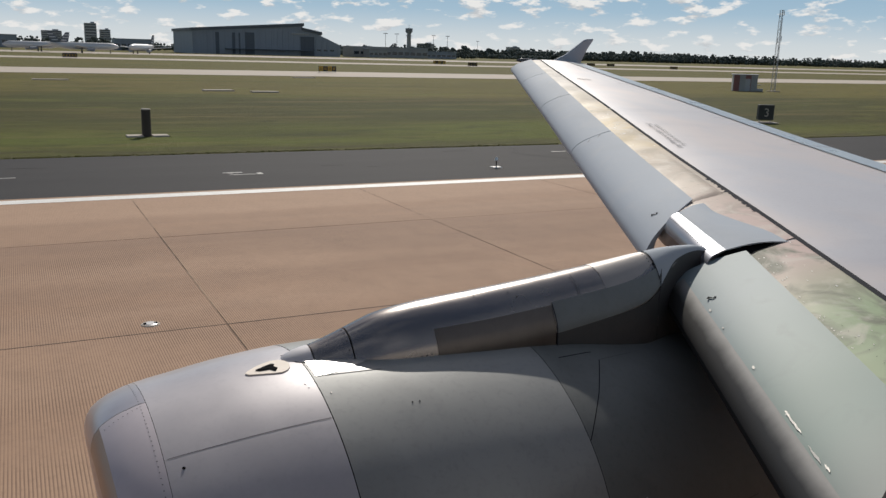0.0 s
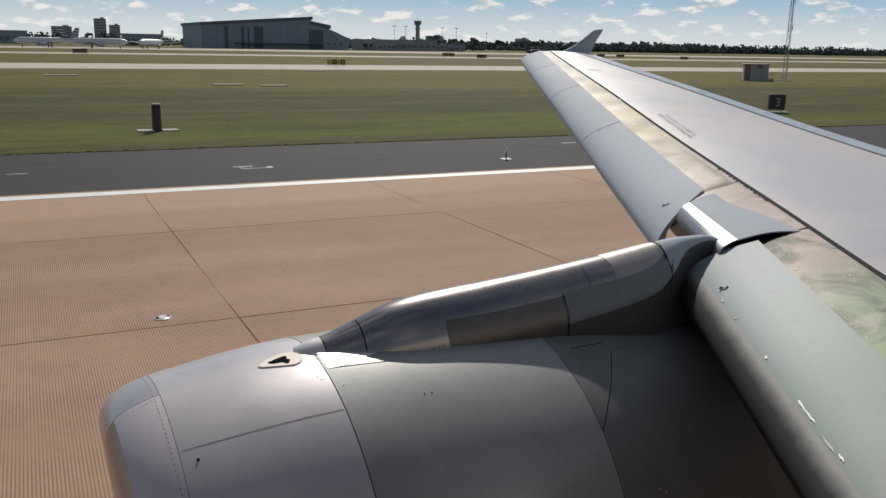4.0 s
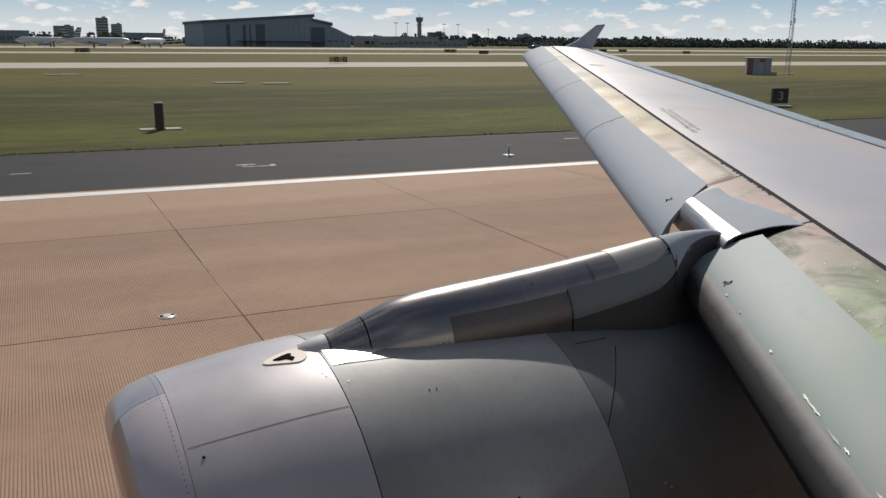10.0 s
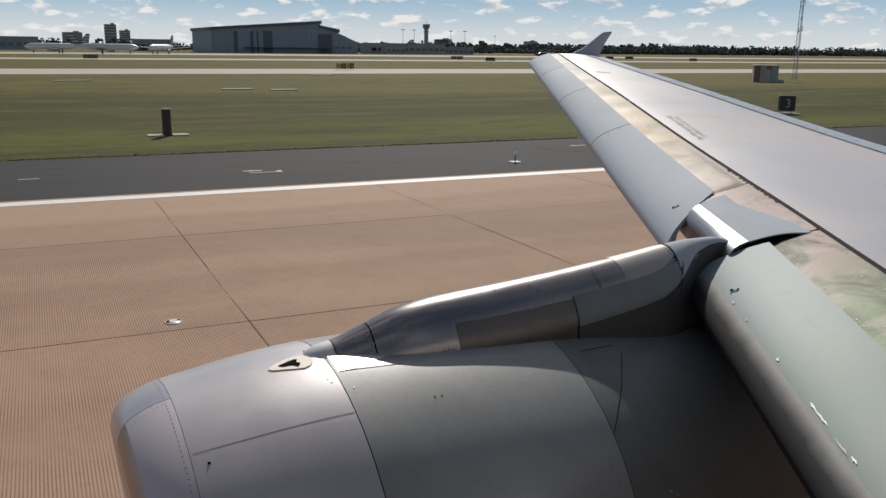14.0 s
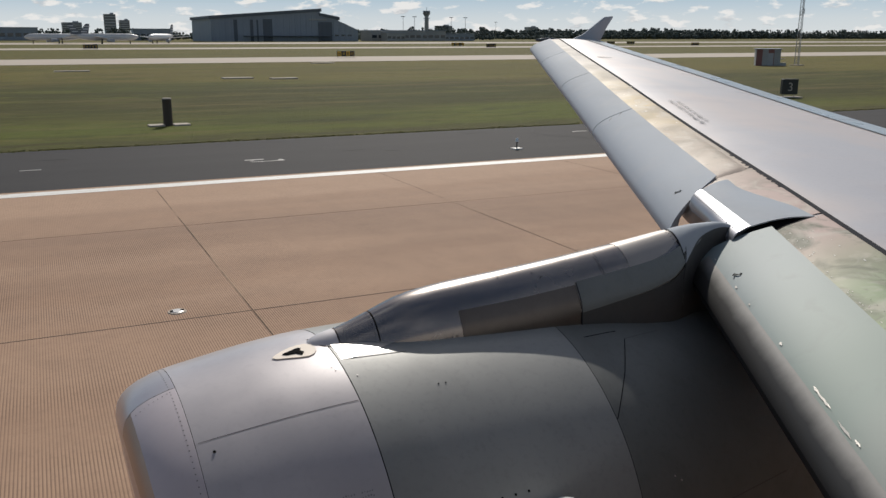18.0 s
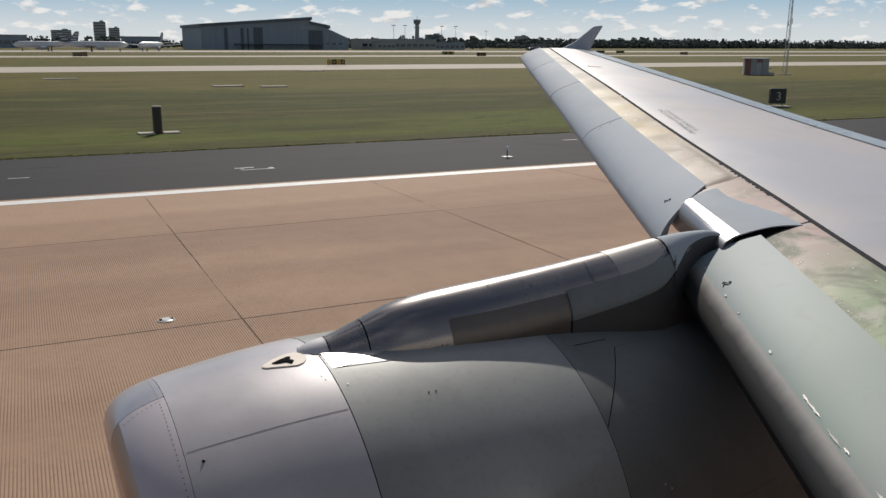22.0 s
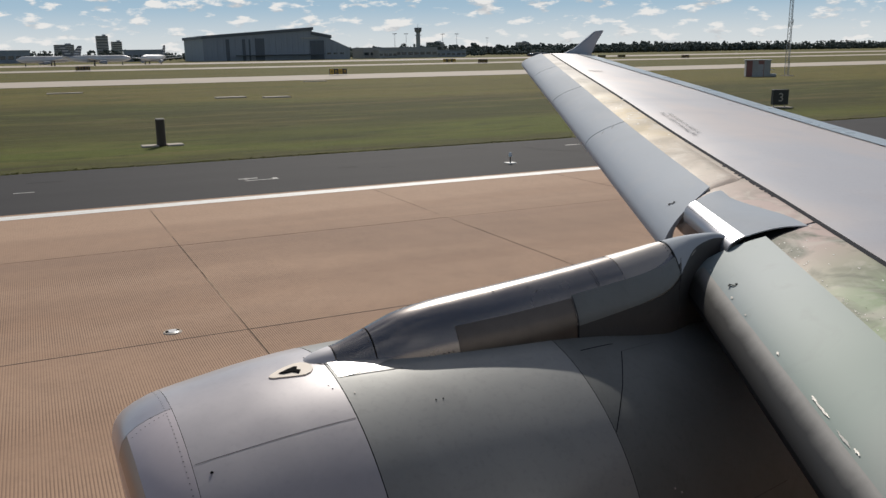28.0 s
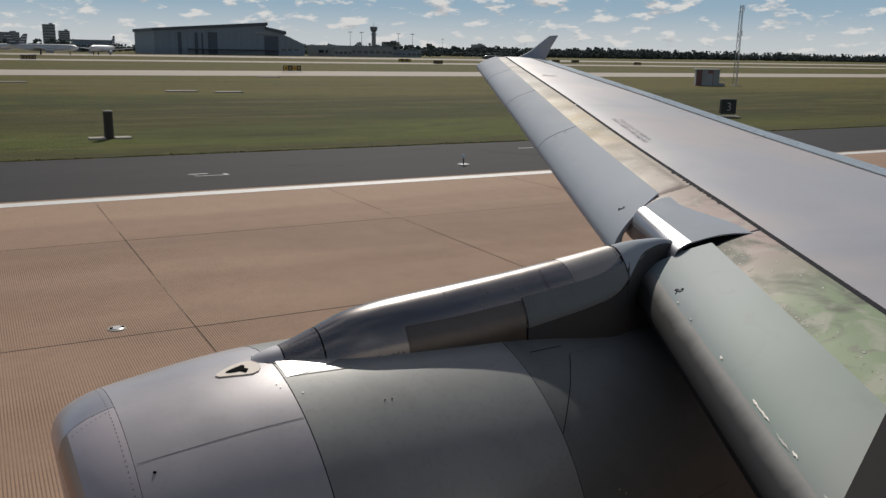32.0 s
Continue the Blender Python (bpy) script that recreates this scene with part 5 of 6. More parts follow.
tree_belt("tree_belt", -900, 3600, 1330, 1500, 8, 14, 3, "dark green belt of trees along the horizon")
tree_belt("tree_belt", 620, 3400, 1310, 900, 12, 19, 5, "taller dark wood on the rise beyond the taxiways")
tree_belt("tree_belt", 300, 1200, 1240, 420, 10, 17, 8, "taller dark trees round the control tower")
tree_belt("hedge_row", 60, 620, 930, 260, 4, 7, 12, "low scrub and hedges beyond the taxiways")


# ---- grass tufts along the pavement edge ----
def tufts():
    rr = random.Random(21)
    verts, faces = [], []
    for i in range(6500):
        x = -30 + 130 * rr.random() ** 1.3
        y = GRASS_Y + abs(rr.gauss(0, 0.35)) - 0.12 + 0.2 * noise.noise((x * 0.35, 3, 0))
        for b in range(3):
            a = rr.uniform(0, 6.28)
            h, w = rr.uniform(0.004, 0.024), rr.uniform(0.02, 0.05)
            bx, by = x + rr.uniform(-0.06, 0.06), y + rr.uniform(-0.06, 0.06)
            k = len(verts)
            verts += [(bx - w * math.cos(a), by - w * math.sin(a), -0.06), (bx + w * math.cos(a), by + w * math.sin(a), -0.06),
                      (bx + rr.uniform(-0.05, 0.05), by + rr.uniform(-0.05, 0.05), h - 0.03)]
            faces.append((k, k + 1, k + 2))
    me = bpy.data.meshes.new("grass_tufts")
    me.from_pydata(verts, [], faces)
    me.materials.append(M_BLADE)
    return tagged(new("grass_tufts", me), "ragged grass tufts at the asphalt edge", "grass", kind="stuff")


tufts()

# ---- airfield things ----


def ahead(x, y):
    """Slides a place forward in keeping with the runway's heading."""
    return x - 0.0358 * y


def thing(name, label, category, group="", at=(0, 0, 0), rz=0.0):
    ob = new(name)
    ob.matrix_world = pose(ahead(*at[:2]), at[1], at[2], 0, 0, rz)
    return tagged(ob, label, category, group)


def edge_light():
    t = thing("edge_light", "runway edge light on a short stem with a pale square plate", "light", "runway edge lights", (19.7, 31.9, -0.03))
    bm = bmesh.new()
    box(bm, (0, 0, 0.02), (0.42, 0.42, 0.04), bevel=0.01)
    part("base_plate", bm, M_WHITE, t, "pale concrete plate")
    bm = bmesh.new()
    cyl(bm, (0, 0, 0.03), (0, 0, 0.30), 0.03, 0.025, 10)
    part("stem", bm, M_SIGN, t)
    bm = bmesh.new()
    cyl(bm, (0, 0, 0.30), (0, 0, 0.36), 0.07, 0.08, 12)
    cyl(bm, (0, 0, 0.36), (0, 0, 0.46), 0.07, 0.05, 12)
    part("lamp_head", bm, M_GLASSY, t, "clear glass lamp head")
    return t


M_GLASSY = Mat("clear_lamp_glass", (0.75, 0.78, 0.8), 0.12, 0.0, spec=0.8).m
el = edge_light()
for k in range(-6, 9):
    if k:
        copy_thing(el, pose(ahead(19.7 + 60 * k, 31.9), 31.9, -0.03))


def marker_post():
    t = thing("marker_post", "dark brown round marker post on a pale slab", "post", at=(8.0, 48.6, -0.06))
    bm = bmesh.new()
    cyl(bm, (0, 0, 0.0), (0, 0, 1.44), 0.25, 0.24, 20)
    part("post", bm, M_POST, t)
    bm = bmesh.new()
    cyl(bm, (0, 0, 1.44), (0, 0, 1.50), 0.26, 0.22, 20)
    part("cap", bm, M_CONC_FAR, t, "pale cap")
    for dx in (-0.62, 0.70):
        bm = bmesh.new()
        box(bm, (dx, 0, 0.03), (0.85, 0.9, 0.10), bevel=0.02)
        part("slab", bm, M_CONC_FAR, t, "pale concrete slab")
    return t


marker_post()


def concrete_pad(x, y, w, d):
    bm = bmesh.new()
    box(bm, (0, 0, 0), (w, d, 0.16), bevel=0.03)
    ob = link("concrete_pad", bm, M_CONC_FAR)
    ob.location = (ahead(x, y), y, 0.0)
    return tagged(ob, "pale flat concrete pad in the grass", "pad", "concrete pads")


for x, y, w, d in ((24.5, 100, 3.4, 1.6), (29.0, 97, 3.0, 1.4), (150, 140, 5, 2), (9.0, 128, 4.5, 1.5), (52, 150, 4, 1.5)):
    concrete_pad(x, y, w, d)


def sign(x, y, w, h, rz, face, label, group="airfield signs"):
    t = thing("airfield_sign", label, "sign", group, (x, y, -0.06), rz)
    bm = bmesh.new()
    box(bm, (0, 0, 0.35 + h / 2), (w, 0.26, h), bevel=0.03)
    part("housing", bm, M_SIGN, t, "black metal housing")
    n = max(1, round(w / 1.1))
    for k in range(n):
        bm = bmesh.new()
        box(bm, (-w / 2 + (k + 0.5) * w / n, -0.135, 0.35 + h / 2), (w / n - 0.1, 0.02, h - 0.14), bevel=0.005)
        part("panel", bm, face[k % len(face)], t)
        for m in range(2):
            bm = bmesh.new()
            box(bm, (-w / 2 + (k + 0.36 + 0.28 * m) * w / n, -0.150, 0.35 + h / 2), (0.13, 0.008, h * 0.5))
            part("legend_bar", bm, M_SIGN if face[k % len(face)] is M_SIGNY else M_SIGNY, t, "plain bar for lettering")
    for dx in (-w / 2 + 0.15, 0, w / 2 - 0.15):
        bm = bmesh.new()
        cyl(bm, (dx, 0, 0.06), (dx, 0, 0.37), 0.04, seg=8)
        part("leg", bm, M_STEEL, t)
    bm = bmesh.new()
    box(bm, (0, 0, 0.02), (w + 0.8, 1.0, 0.12), bevel=0.02)
    part("base_slab", bm, M_CONC_FAR, t, "pale concrete slab")
    return t


sign(70, 186, 4.4, 1.15, 10, [M_SIGNY, M_SIGN], "black and yellow airfield guidance sign on a concrete slab")
sign(160, 152, 3.0, 1.1, -35, [M_SIGN], "dark airfield sign seen from behind on the grass")
for x, y, w, f in ((345, 432, 5, [M_SIGN]), (331, 433, 5, [M_SIGN]), (322, 352, 4, [M_SIGN]), (196, 372, 6, [M_SIGNY, M_SIGN]), (183, 318, 4, [M_SIGN]), (30, 330, 5, [M_SIGN])):
    sign(x, y, w, 1.4, -20, f, "small dark airfield sign beside the taxiway")
sign(-34, 52, 3.4, 1.2, -10, [M_SIGN, M_SIGNY], "runway exit sign with a black housing")


def distance_marker(x, y):
    t = thing("distance_marker", "black runway distance marker box with a white numeral", "sign", at=(x, y, -0.06), rz=-25)
    bm = bmesh.new()
    box(bm, (0, 0, 0.86), (1.25, 0.5, 1.22), bevel=0.04)
    housing = part("housing", bm, M_SIGN, t, "black metal housing")
    cu = bpy.data.curves.new("numeral", "FONT")
    cu.body, cu.size, cu.extrude, cu.align_x = "3", 0.95, 0.004, "CENTER"
    cu.materials.append(M_CONC_FAR)
    tmp = bpy.data.objects.new("tmp", cu)
    ob = new("numeral", bpy.data.meshes.new_from_object(tmp))
    bpy.data.objects.remove(tmp)
    ob.parent = housing
    ob.matrix_local = pose(0, -0.256, 0.53, 90, 0, 0)
    ob["label"] = "white numeral 3"
    for dx in (-0.45, 0.45):
        bm = bmesh.new()
        cyl(bm, (dx, 0, 0.04), (dx, 0, 0.28), 0.045, seg=8)
        part("leg", bm, M_STEEL, t)
    bm = bmesh.new()
    box(bm, (0, 0, 0.02), (1.9, 1.1, 0.10), bevel=0.02)
    part("base_slab", bm, M_CONC_FAR, t, "pale concrete slab")


distance_marker(56.7, 51.0)


def lattice_mast(x, y):
    t = thing("lattice_mast", "slim steel lattice mast with small antennas, beside a striped hut", "mast", at=(x, y, -0.06))
    h, w0, w1 = 13.6, 0.42, 0.30
    cs = [(math.cos(a), math.sin(a)) for a in (0.5, 2.6, 4.7)]
    for c, s_ in cs:
        bm = bmesh.new()
        cyl(bm, (w0 * c, w0 * s_, 0), (w1 * c, w1 * s_, h), 0.045, seg=6)
        part("leg", bm, M_STEEL, t)
    n = 20
    for k in range(n):
        z0, z1 = h * k / n, h * (k + 1) / n
        r = w0 + (w1 - w0) * k / n
        bm = bmesh.new()
        for i in range(3):
            (a, b), (c, d) = cs[i], cs[(i + 1) % 3]
            cyl(bm, (r * a, r * b, z0), (r * c, r * d, z1), 0.02, seg=5)
            cyl(bm, (r * a, r * b, z1), (r * c, r * d, z1), 0.02, seg=5)
        part("brace", bm, M_STEEL, t)
    for z, dx in ((13.0, 0.5), (12.6, -0.45), (8.8, 0.45), (8.4, -0.4)):
        bm = bmesh.new()
        cyl(bm, (0, 0, z), (dx, -0.1, z), 0.025, seg=6)
        cyl(bm, (dx, -0.1, z - 0.3), (dx, -0.1, z + 0.6), 0.05, seg=8)
        part("antenna", bm, M_STEEL, t, "small upright antenna")
    bm = bmesh.new()
    box(bm, (0, 0, 0.03), (1.6, 1.6, 0.2), bevel=0.03)
    part("footing", bm, M_CONC_FAR, t, "concrete footing")


lattice_mast(121.3, 108.0)


def striped_hut(x, y):
    t = thing("equipment_hut", "small weathered red and white striped equipment hut on the grass", "hut", at=(x, y, -0.06), rz=-40)
    bm = bmesh.new()
    box(bm, (0, 0, 1.35), (3.9, 3.0, 2.7), bevel=0.04)
    part("wall", bm, M_BUILD, t, "dull white wall")
    for k in range(2):
        bm = bmesh.new()
        box(bm, (-1.40 + 1.86 * k, -1.515, 1.35), (0.93, 0.03, 2.66), bevel=0.008)
        part("stripe_panel", bm, M_REDW, t, "red painted panel")
    bm = bmesh.new()
    box(bm, (0, 0, 2.76), (4.2, 3.3, 0.14), bevel=0.03)
    part("roof", bm, M_STEEL, t, "flat metal roof")
    bm = bmesh.new()
    box(bm, (0.4, -1.54, 1.05), (0.85, 0.05, 2.05), bevel=0.01)
    door = part("door", bm, M_STEEL, t, "grey door")
    bm = bmesh.new()
    box(bm, (0.72, -1.58, 1.05), (0.05, 0.04, 0.16))
    part("door_handle", bm, M_SIGN, door)
    bm = bmesh.new()
    box(bm, (2.5, -0.4, 0.25), (1.0, 0.8, 0.5), bevel=0.05)
    part("cabinet", bm, M_STEEL, t, "low grey cabinet")


striped_hut(116.0, 109.5)


def hangar():
    t = thing("hangar", "large dark grey aircraft hangar with a sloping roof and tall doors", "hangar", at=(0, 0, 0))
    x0, y0, dep = 136.0, 745.0, 95.0
    pr = [(0, 0), (0, 20.7), (95, 27.7), (95, 24), (111.5, 20.7), (111.5, 17.7), (117, 15.6), (123, 12.9), (130, 10), (130, 0)]
    bm = bmesh.new()
    fr = [bm.verts.new((x0 + a, y0, b)) for a, b in pr]
    bk = [bm.verts.new((x0 + a, y0 + dep, b)) for a, b in pr]
    bm.faces.new(fr)
    bm.faces.new(bk[::-1])
    for i in range(len(pr)):
        j = (i + 1) % len(pr)
        bm.faces.new((fr[j], fr[i], bk[i], bk[j]))
    bmesh.ops.recalc_face_normals(bm, faces=bm.faces)
    wall = part("wall", bm, M_HANG, t, "ribbed grey cladding")
    for rp in ([(-1.5, 20.9), (96, 28.1), (96, 25.4), (-1.5, 18.4)], [(94, 24.4), (112.6, 21.0), (112.6, 18.2), (94, 22.0)]):
        bm = bmesh.new()
        fr = [bm.verts.new((x0 + a, y0 - 1.2, b)) for a, b in rp]
        bk = [bm.verts.new((x0 + a, y0 + dep, b + 0.3)) for a, b in rp]
        bm.faces.new(fr)
        bm.faces.new(bk[::-1])
        for i in range(len(rp)):
            j = (i + 1) % len(rp)
            bm.faces.new((fr[j], fr[i], bk[i], bk[j]))
        bmesh.ops.recalc_face_normals(bm, faces=bm.faces)
        part("roof", bm, M_HANGD, t, "dark roof edge")
    for a, w, h in ((19, 3, 18), (33, 2.5, 18), (38.5, 1.4, 18), (44, 8, 18.6), (93, 12.5, 16.6)):
        bm = bmesh.new()
        box(bm, (x0 + a + w / 2, y0 - 0.2, h / 2), (w, 0.5, h), bevel=0.08)
        part("door", bm, M_HANGD, t, "tall dark hangar door")
    for k in range(26):
        a = 2 + 5 * k
        h = lerp_table([(0, 20.7), (95, 27.7), (95.1, 24), (111.5, 20.7), (111.6, 17.7), (130, 10)], a) - 3
        bm = bmesh.new()
        box(bm, (x0 + a, y0 - 0.15, h / 2), (0.25, 0.3, h))
        part("cladding_rib", bm, M_HANG, t)
    bm = bmesh.new()
    box(bm, (x0 + 92.5, y0 - 0.55, 18.6), (16, 0.4, 1.5), bevel=0.1)
    part("sign_bar", bm, M_BUILD, t, "pale plain bar for the sign's lettering")
    bm = bmesh.new()
    box(bm, (x0 + 65, y0 - 2.5, 4.5), (76, 5, 0.8), bevel=0.1)
    part("canopy", bm, M_HANGD, t, "low dark canopy")
    for k in range(4):
        bm = bmesh.new()
        box(bm, (x0 + 104 + 6 * k, y0 - 0.1, 5.2), (3.6, 0.3, 1.4))
        part("window", bm, M_GLASS, t)


hangar()


def long_building(x, y, w, d, h, label, bays, mat=M_BUILD):
    t = thing("terminal_building", label, "building", "far airport buildings", (x, y, 0))
    bm = bmesh.new()
    box(bm, (0, 0, h / 2), (w, d, h), bevel=0.2)
    part("wall", bm, mat, t)
    bm = bmesh.new()
    box(bm, (0, 0, h + 0.25), (w + 1, d + 1, 0.7), bevel=0.1)
    part("roof", bm, M_HANG, t, "grey flat roof")
    for k in range(bays):
        bm = bmesh.new()
        box(bm, (-w / 2 + (k + 0.5) * w / bays, -d / 2 - 0.05, h * 0.45), (w / bays * 0.72, 0.3, h * 0.28), bevel=0.05)
        part("window", bm, M_GLASS, t)


long_building(357, 790, 78, 30, 9.5, "long pale low airport building with window bays", 12)
long_building(333, 760, 18, 16, 7.5, "small grey block beside the hangar", 4)
long_building(417, 800, 34, 26, 6.5, "low grey shed near the trees", 6, M_HANG)
long_building(143, 930, 36, 24, 11, "grey depot block behind the parked jets", 6, M_HANG)
long_building(5, 960, 70, 30, 12, "dark grey depot beyond the apron", 10, M_HANG)


def control_tower(x, y):
    t = thing("control_tower", "tall concrete control tower with a glazed cab, among trees", "tower", at=(x, y, 0))
    bm = bmesh.new()
    cyl(bm, (0, 0, 0), (0, 0, 34), 3.6, 3.0, 12)
    part("shaft", bm, M_BUILD, t, "pale concrete shaft")
    bm = bmesh.new()
    cyl(bm, (0, 0, 34), (0, 0, 37), 3.2, 5.6, 12)
    cyl(bm, (0, 0, 30), (0, 0, 31), 4.6, 4.6, 12)
    part("gallery", bm, M_HANG, t, "dark gallery")
    for k in range(12):
        a = 2 * math.pi * (k + 0.5) / 12
        bm = bmesh.new()
        box(bm, (5.2 * math.cos(a), 5.2 * math.sin(a), 38.8), (0.3, 2.5, 3.4), Matrix.Rotation(a, 4, "Z"))
        part("cab_window", bm, M_GLASS, t)
    bm = bmesh.new()
    cyl(bm, (0, 0, 37), (0, 0, 40.4), 4.9, 4.9, 12)
    cyl(bm, (0, 0, 40.4), (0, 0, 41.6), 6.0, 5.4, 12)
    part("cab_roof", bm, M_HANG, t, "flat dark cab roof")
    bm = bmesh.new()
    cyl(bm, (0, 0, 41.5), (0, 0, 47), 0.35, 0.2, 8)
    part("antenna", bm, M_STEEL, t)


control_tower(585, 1210)


def parked_jet(x, y, rz, s=1.0):
    t = thing("parked_jet", "silver parked airliner with a striped tail, far across the apron", "airplane", "parked jets", (x, y, 0), rz)
    bm = bmesh.new()
    prof = [(-19, 0.15), (-18, 0.9), (-16, 1.7), (-13.5, 1.98), (8, 1.98), (13, 1.5), (18, 0.5), (19, 0.2)]
    grid_mesh(bm, [[(px, r * math.cos(a), 3.9 + r * math.sin(a) + (0.9 if px > 10 else 0) * (px - 10) / 9) for a in spans(0, 2 * math.pi, 16)[:-1]] for px, r in prof], close_v=True)
    bmesh.ops.recalc_face_normals(bm, faces=bm.faces)
    part("body", bm, M_WHITEJ, t, "silver-grey fuselage", True)

    def blade(name, pts, th, axis, mat):
        bm = bmesh.new()
        off = Vector((0, th, 0)) if axis == "y" else Vector((0, 0, th))
        a = [bm.verts.new(Vector(p) - off) for p in pts]
        b = [bm.verts.new(Vector(p) + off) for p in pts]
        bm.faces.new(a)
        bm.faces.new(b[::-1])
        for i in range(len(pts)):
            j = (i + 1) % len(pts)
            bm.faces.new((a[j], a[i], b[i], b[j]))
        bmesh.ops.recalc_face_normals(bm, faces=bm.faces)
        return part(name, bm, mat, t)

    fin = blade("tail_fin", [(12, 0, 5.6), (17, 0, 11.8), (19.2, 0, 11.8), (18, 0, 5.2)], 0.18, "y", M_HANGD)
    for k in range(3):
        bm = bmesh.new()
        box(bm, (15.6 + 1.1 * k, 0, 7 + 1.6 * k), (3.2, 0.44, 0.5))
        part("tail_stripe", bm, M_WHITEJ, fin, "pale stripe")
    for sd in (-1, 1):
        blade("wing", [(-3, 1.2 * sd, 3.0), (4.5, 16.5 * sd, 4.3), (6.2, 16.5 * sd, 4.3), (4, 1.2 * sd, 3.0)], 0.2, "z", M_WHITEJ)
        blade("tailplane", [(14, 0.6 * sd, 5.0), (17.4, 6 * sd, 5.5), (18.6, 6 * sd, 5.5), (17.6, 0.6 * sd, 5.0)], 0.12, "z", M_WHITEJ)
        bm = bmesh.new()
        cyl(bm, (-5.2, 5.7 * sd, 1.9), (-1.2, 5.7 * sd, 2.0), 1.1, 0.8, 14)
        part("engine", bm, M_HANG, t)
        bm = bmesh.new()
        cyl(bm, (1.5, 3.8 * sd, 0.0), (1.5, 3.8 * sd, 3.2), 0.45, 0.2, 10)
        part("main_gear", bm, M_SIGN, t)
    bm = bmesh.new()
    cyl(bm, (-14, 0, 0), (-14, 0, 2.6), 0.35, 0.15, 10)
    part("nose_gear", bm, M_SIGN, t)
    return t


jet = parked_jet(58, 548, 178)
copy_thing(jet, pose(74, 575, 0, 0, 0, 60))
copy_thing(jet, pose(14, 580, 0, 0, 0, 12))


def light_pole(x, y, h):
    t = thing("light_pole", "tall slim apron floodlight pole", "lamp post", "apron light poles", (x, y, 0))
    bm = bmesh.new()
    cyl(bm, (0, 0, 0), (0, 0, h), 0.3, 0.18, 8)
    part("pole", bm, M_STEEL, t)
    bm = bmesh.new()
    box(bm, (0, 0, h), (4.5, 0.6, 0.7), bevel=0.05)
    part("lamp_bar", bm, M_STEEL, t)
    return t


pole = light_pole(375, 830, 24)
for x, y in ((390, 835), (440, 850), (457, 850), (-90, 900), (640, 1100)):
    copy_thing(pole, pose(ahead(x, y), y, 0))


def office_block(x, y, w, h, fl):
    t = thing("office_block", "pale distant office block with window bands", "building", "far office blocks", (x, y, 0))
    bm = bmesh.new()
    box(bm, (0, 0, h / 2), (w, 30, h), bevel=0.4)
    part("wall", bm, M_BUILD, t)
    for k in range(fl):
        bm = bmesh.new()
        box(bm, (0, -15.1, h * (k + 0.6) / fl), (w * 0.92, 0.5, h / fl * 0.45))
        part("window_band", bm, M_GLASS, t)
    bm = bmesh.new()
    box(bm, (w * 0.2, 0, h + 2), (w * 0.3, 12, 4), bevel=0.2)
    part("plant_room", bm, M_HANG, t)


for x, w, h in ((230, 60, 46), (330, 34, 70), (372, 30, 52), (640, 50, 42), (760, 32, 40), (980, 44, 44), (1500, 60, 42), (1900, 46, 40)):
    office_block(x, 2900 + (x % 7) * 30, w, h, 8)


# ---- other markings and the taxiway exit ahead of the aircraft ----
def marking(name, x0, x1, y0, y1, mat, label, z=0.008):
    ob = flat(name, rect(x0, x1, y0, y1), z, mat, runway)
    ob["label"] = label


for y0 in (5.0, 8.4):
    for x0 in (-92, -240):
        marking("marking_outline", x0 - 0.25, x0 + 23.1, y0 - 0.25, y0 + 2.05, M_BLACKP, "black outline of a touchdown bar", 0.006)
        marking("touchdown_bar", x0, x0 + 22.86, y0, y0 + 1.8, M_WHITE, "white touchdown zone bar", 0.011)
marking("aiming_point", -400, -355, 6.0, 15.0, M_WHITE, "broad white aiming point block", 0.008)
for k in range(-12, 22):
    marking("centre_line", 18 + 61 * k, 18 + 61 * k + 36.5, FUS_Y - 0.45, FUS_Y + 0.45, M_WHITE, "white runway centre line dash", 0.008)

ex = [(-150, RW_EDGE)]
for k in range(13):
    a = math.pi / 2 * k / 12
    ex.append((-150 + 45 * math.sin(a) - 0, RW_EDGE + 45 - 45 * math.cos(a)))
ex += [(-105, 204.9), (-70, 204.9)]
for k in range(13):
    a = math.pi / 2 * (1 - k / 12)
    ex.append((-25 - 45 * math.sin(a), RW_EDGE + 45 - 45 * math.cos(a)))
bm = bmesh.new()
top = [bm.verts.new((x, y, -0.020)) for x, y in ex]
f = bm.faces.new(top)
f.normal_update()
if f.normal.z < 0:
    f.normal_flip()
bmesh.ops.triangulate(bm, faces=[f])
exit_way = tagged(link("taxiway_exit", bm, M_CONC), "tan concrete taxiway exit with curved fillets", "taxiway", kind="structure")
cl = flat("taxi_line", rect(-87.9, -87.6, RW_EDGE + 2, 200), -0.012, M_YELLOW, exit_way)
cl["label"] = "yellow taxiway centre line"


# ---- small things on the pavement ----
def inset_light(x, y):
    t = thing("inset_light", "round flush runway light set in the concrete", "light", "inset runway lights", (x, y, 0))
    bm = bmesh.new()
    cyl(bm, (0, 0, 0.0), (0, 0, 0.014), 0.165, 0.15, 24)
    part("ring", bm, M_CONC_FAR, t, "pale mortar ring")
    bm = bmesh.new()
    cyl(bm, (0, 0, 0.012), (0, 0, 0.026), 0.125, 0.09, 20)
    part("lens_dome", bm, M_STEEL, t, "worn metal dome")
    for dx in (-0.09, 0.09):
        bm = bmesh.new()
        box(bm, (dx, 0, 0.024), (0.05, 0.06, 0.012))
        part("slot", bm, M_DARK, t, "dark lens slot")
    return t


il = inset_light(2.35, 14.85)
for k in (-3, -2, -1, 1, 2, 3, 4):
    copy_thing(il, pose(ahead(2.35 + 30.48 * k, 14.85), 14.85, 0))


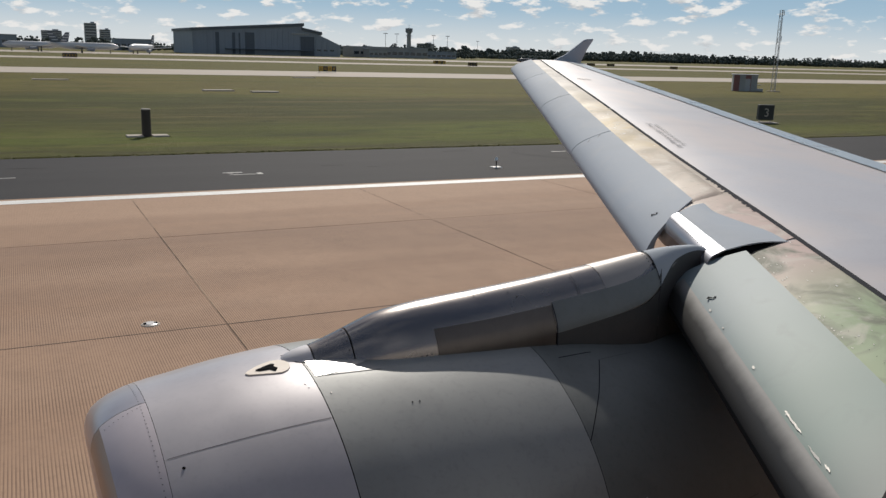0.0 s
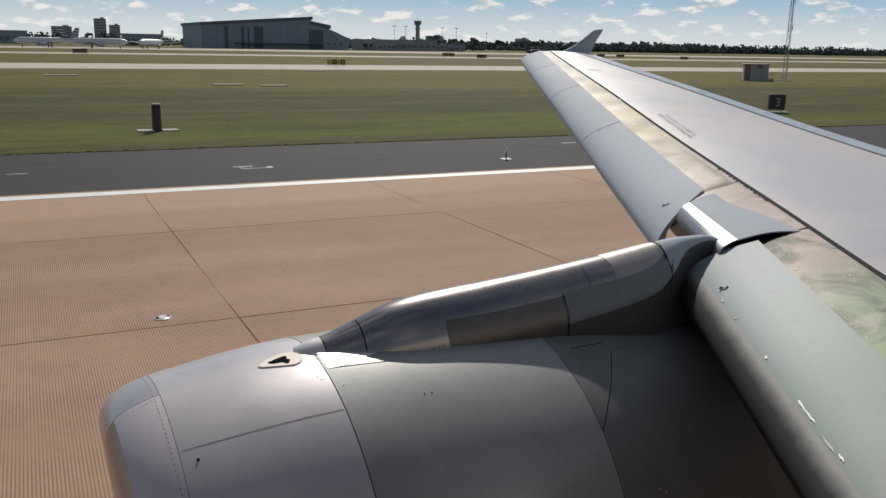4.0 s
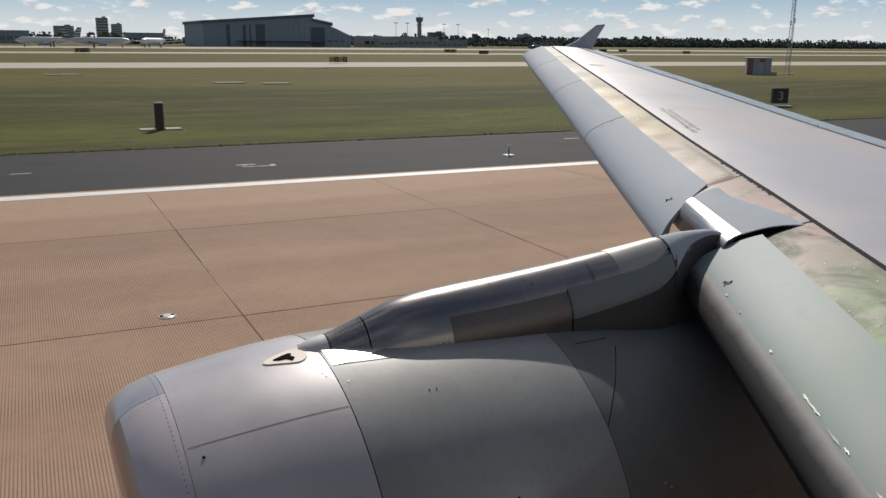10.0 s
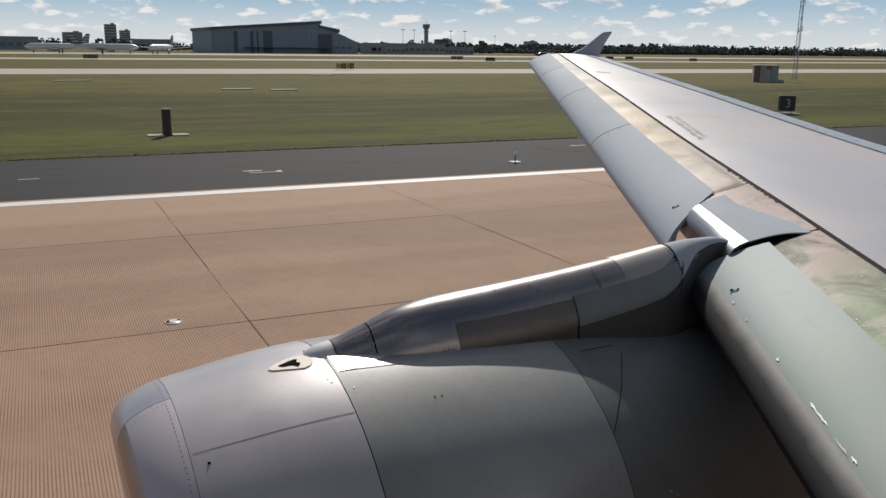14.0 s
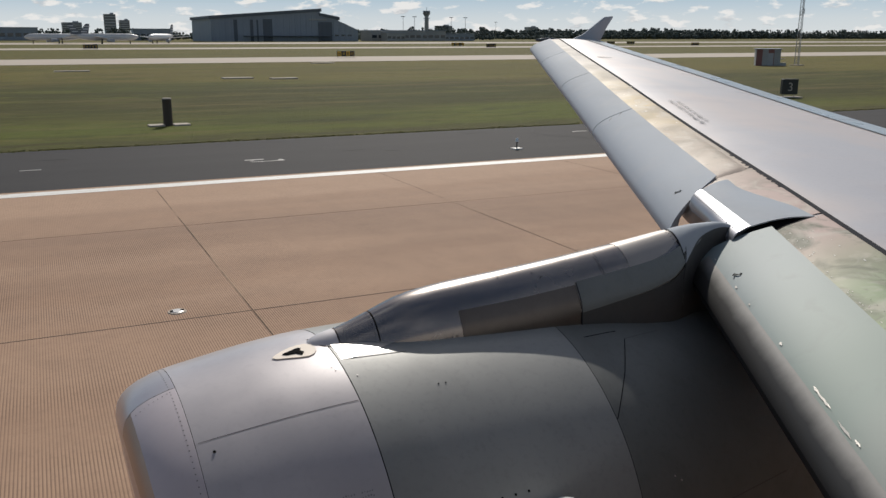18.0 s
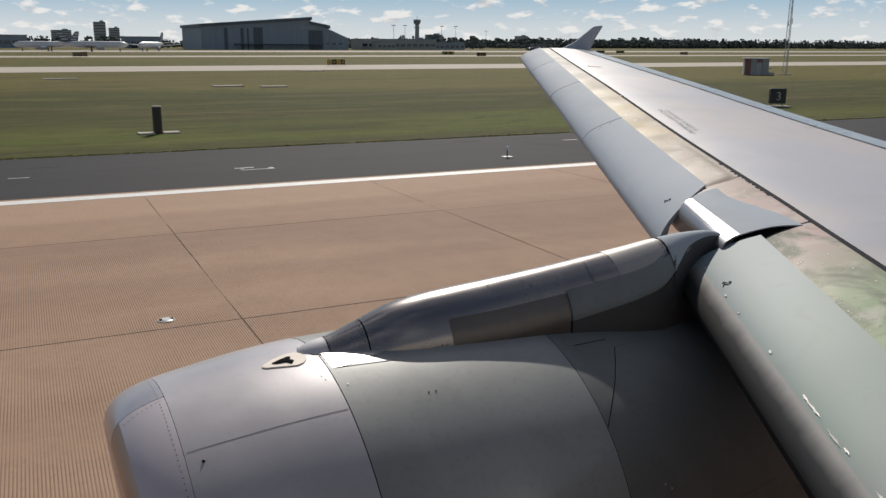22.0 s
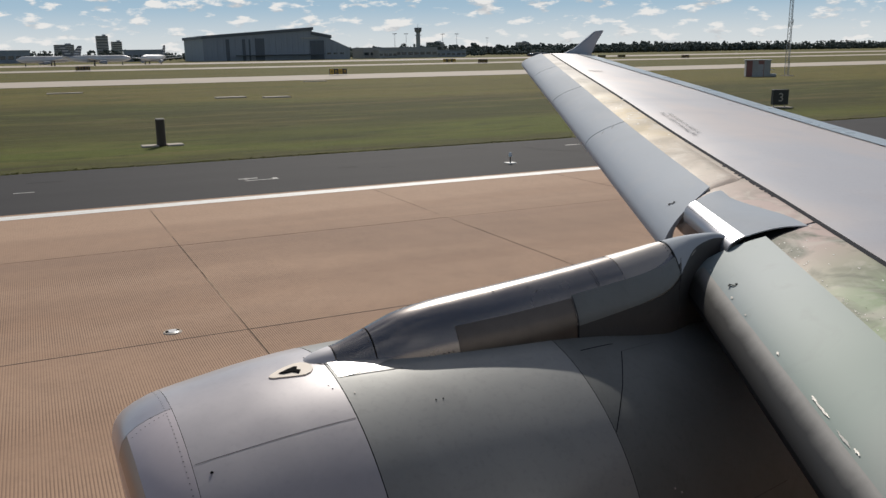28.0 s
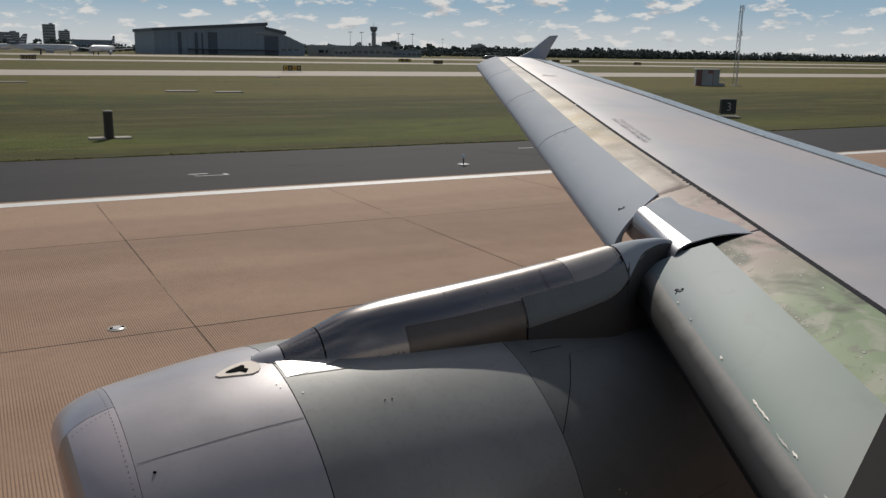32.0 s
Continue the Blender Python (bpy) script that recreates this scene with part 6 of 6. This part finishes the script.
# pale mortar worn along the joints across the runway
_m = Mat("joint_mortar", (0.125, 0.083, 0.06), 0.9, spec=0.2)
_m.blend(_m.ramp(_m.noise((1.2, 0.45, 1), 4), 0.50, 0.60, 0, 0.8), (0.40, 0.29, 0.21))
_m.blend(_m.ramp(_m.noise((4, 0.8, 1), 4), 0.56, 0.66, 0, 0.7), (0.10, 0.07, 0.055))
M_MORTAR = _m.m
rw = random.Random(31)
for k in range(-2, 6):
    bm = bmesh.new()
    rows = []
    for y in spans(-3.0, 28.2, 90):
        cx = JOINT_X + SLAB * k
        hw = rw.uniform(0.007, 0.015)
        rows.append([(cx - hw, y, 0.0045), (cx + hw, y, 0.0045)])
    grid_mesh(bm, rows)
    bmesh.ops.recalc_face_normals(bm, faces=bm.faces)
    ob = link("joint_mortar", bm, M_MORTAR, runway)
    ob["label"] = "pale worn mortar along a joint"


def tyre_mark(cx, cy, r, a0, a1, w, mat, label):
    bm = bmesh.new()
    rows = []
    for a in spans(radians(a0), radians(a1), 28):
        rows.append([(cx + (r - w) * math.cos(a), cy + (r - w) * 0.6 * math.sin(a), -0.024), (cx + (r + w) * math.cos(a), cy + (r + w) * 0.6 * math.sin(a), -0.024)])
    grid_mesh(bm, rows)
    bmesh.ops.recalc_face_normals(bm, faces=bm.faces)
    ob = link("tyre_mark", bm, mat, shoulder)
    ob["label"] = label


_m = Mat("scuffed_asphalt", (0.058, 0.056, 0.056), 0.9, spec=0.2)
_m.blend(_m.ramp(_m.noise((3, 3, 1), 5), 0.4, 0.6, 0, 0.9), (0.036, 0.035, 0.038))
M_SCUFF = _m.m
tyre_mark(29, 36.5, 6.5, 150, 235, 0.06, M_SCUFF, "faint pale tyre arc on the asphalt")
tyre_mark(48, 33.0, 14, 100, 170, 0.12, M_SCUFF, "faint pale tyre arc on the asphalt")
for x, y, w, dd in ((11.5, 34.4, 0.9, 0.10), (13.2, 33.6, 0.6, 0.12), (-0.5, 36.5, 1.4, 0.08), (19.0, 38.0, 1.6, 0.10), (34.0, 34.0, 1.8, 0.14)):
    ob = flat("paint_scrap", rect(x, x + w, y, y + dd), -0.024, M_SCUFF, shoulder)
    ob["label"] = "faded scrap of paint on the asphalt"
M_OLDP = paint("faded_white_paint", (0.46, 0.45, 0.43), (0.20, 0.19, 0.18))
for x, y, w, dd in ((7.2, 32.65, 1.3, 0.10), (7.2, 32.95, 0.16, 0.10), (8.3, 32.75, 0.20, 0.28), (7.05, 33.2, 0.75, 0.16), (-0.9, 33.9, 0.7, 0.12), (24.6, 36.6, 0.9, 0.14)):
    ob = flat("paint_mark", rect(x, x + w, y, y + dd), -0.023, M_OLDP, shoulder)
    ob["label"] = "faded white survey mark on the asphalt"
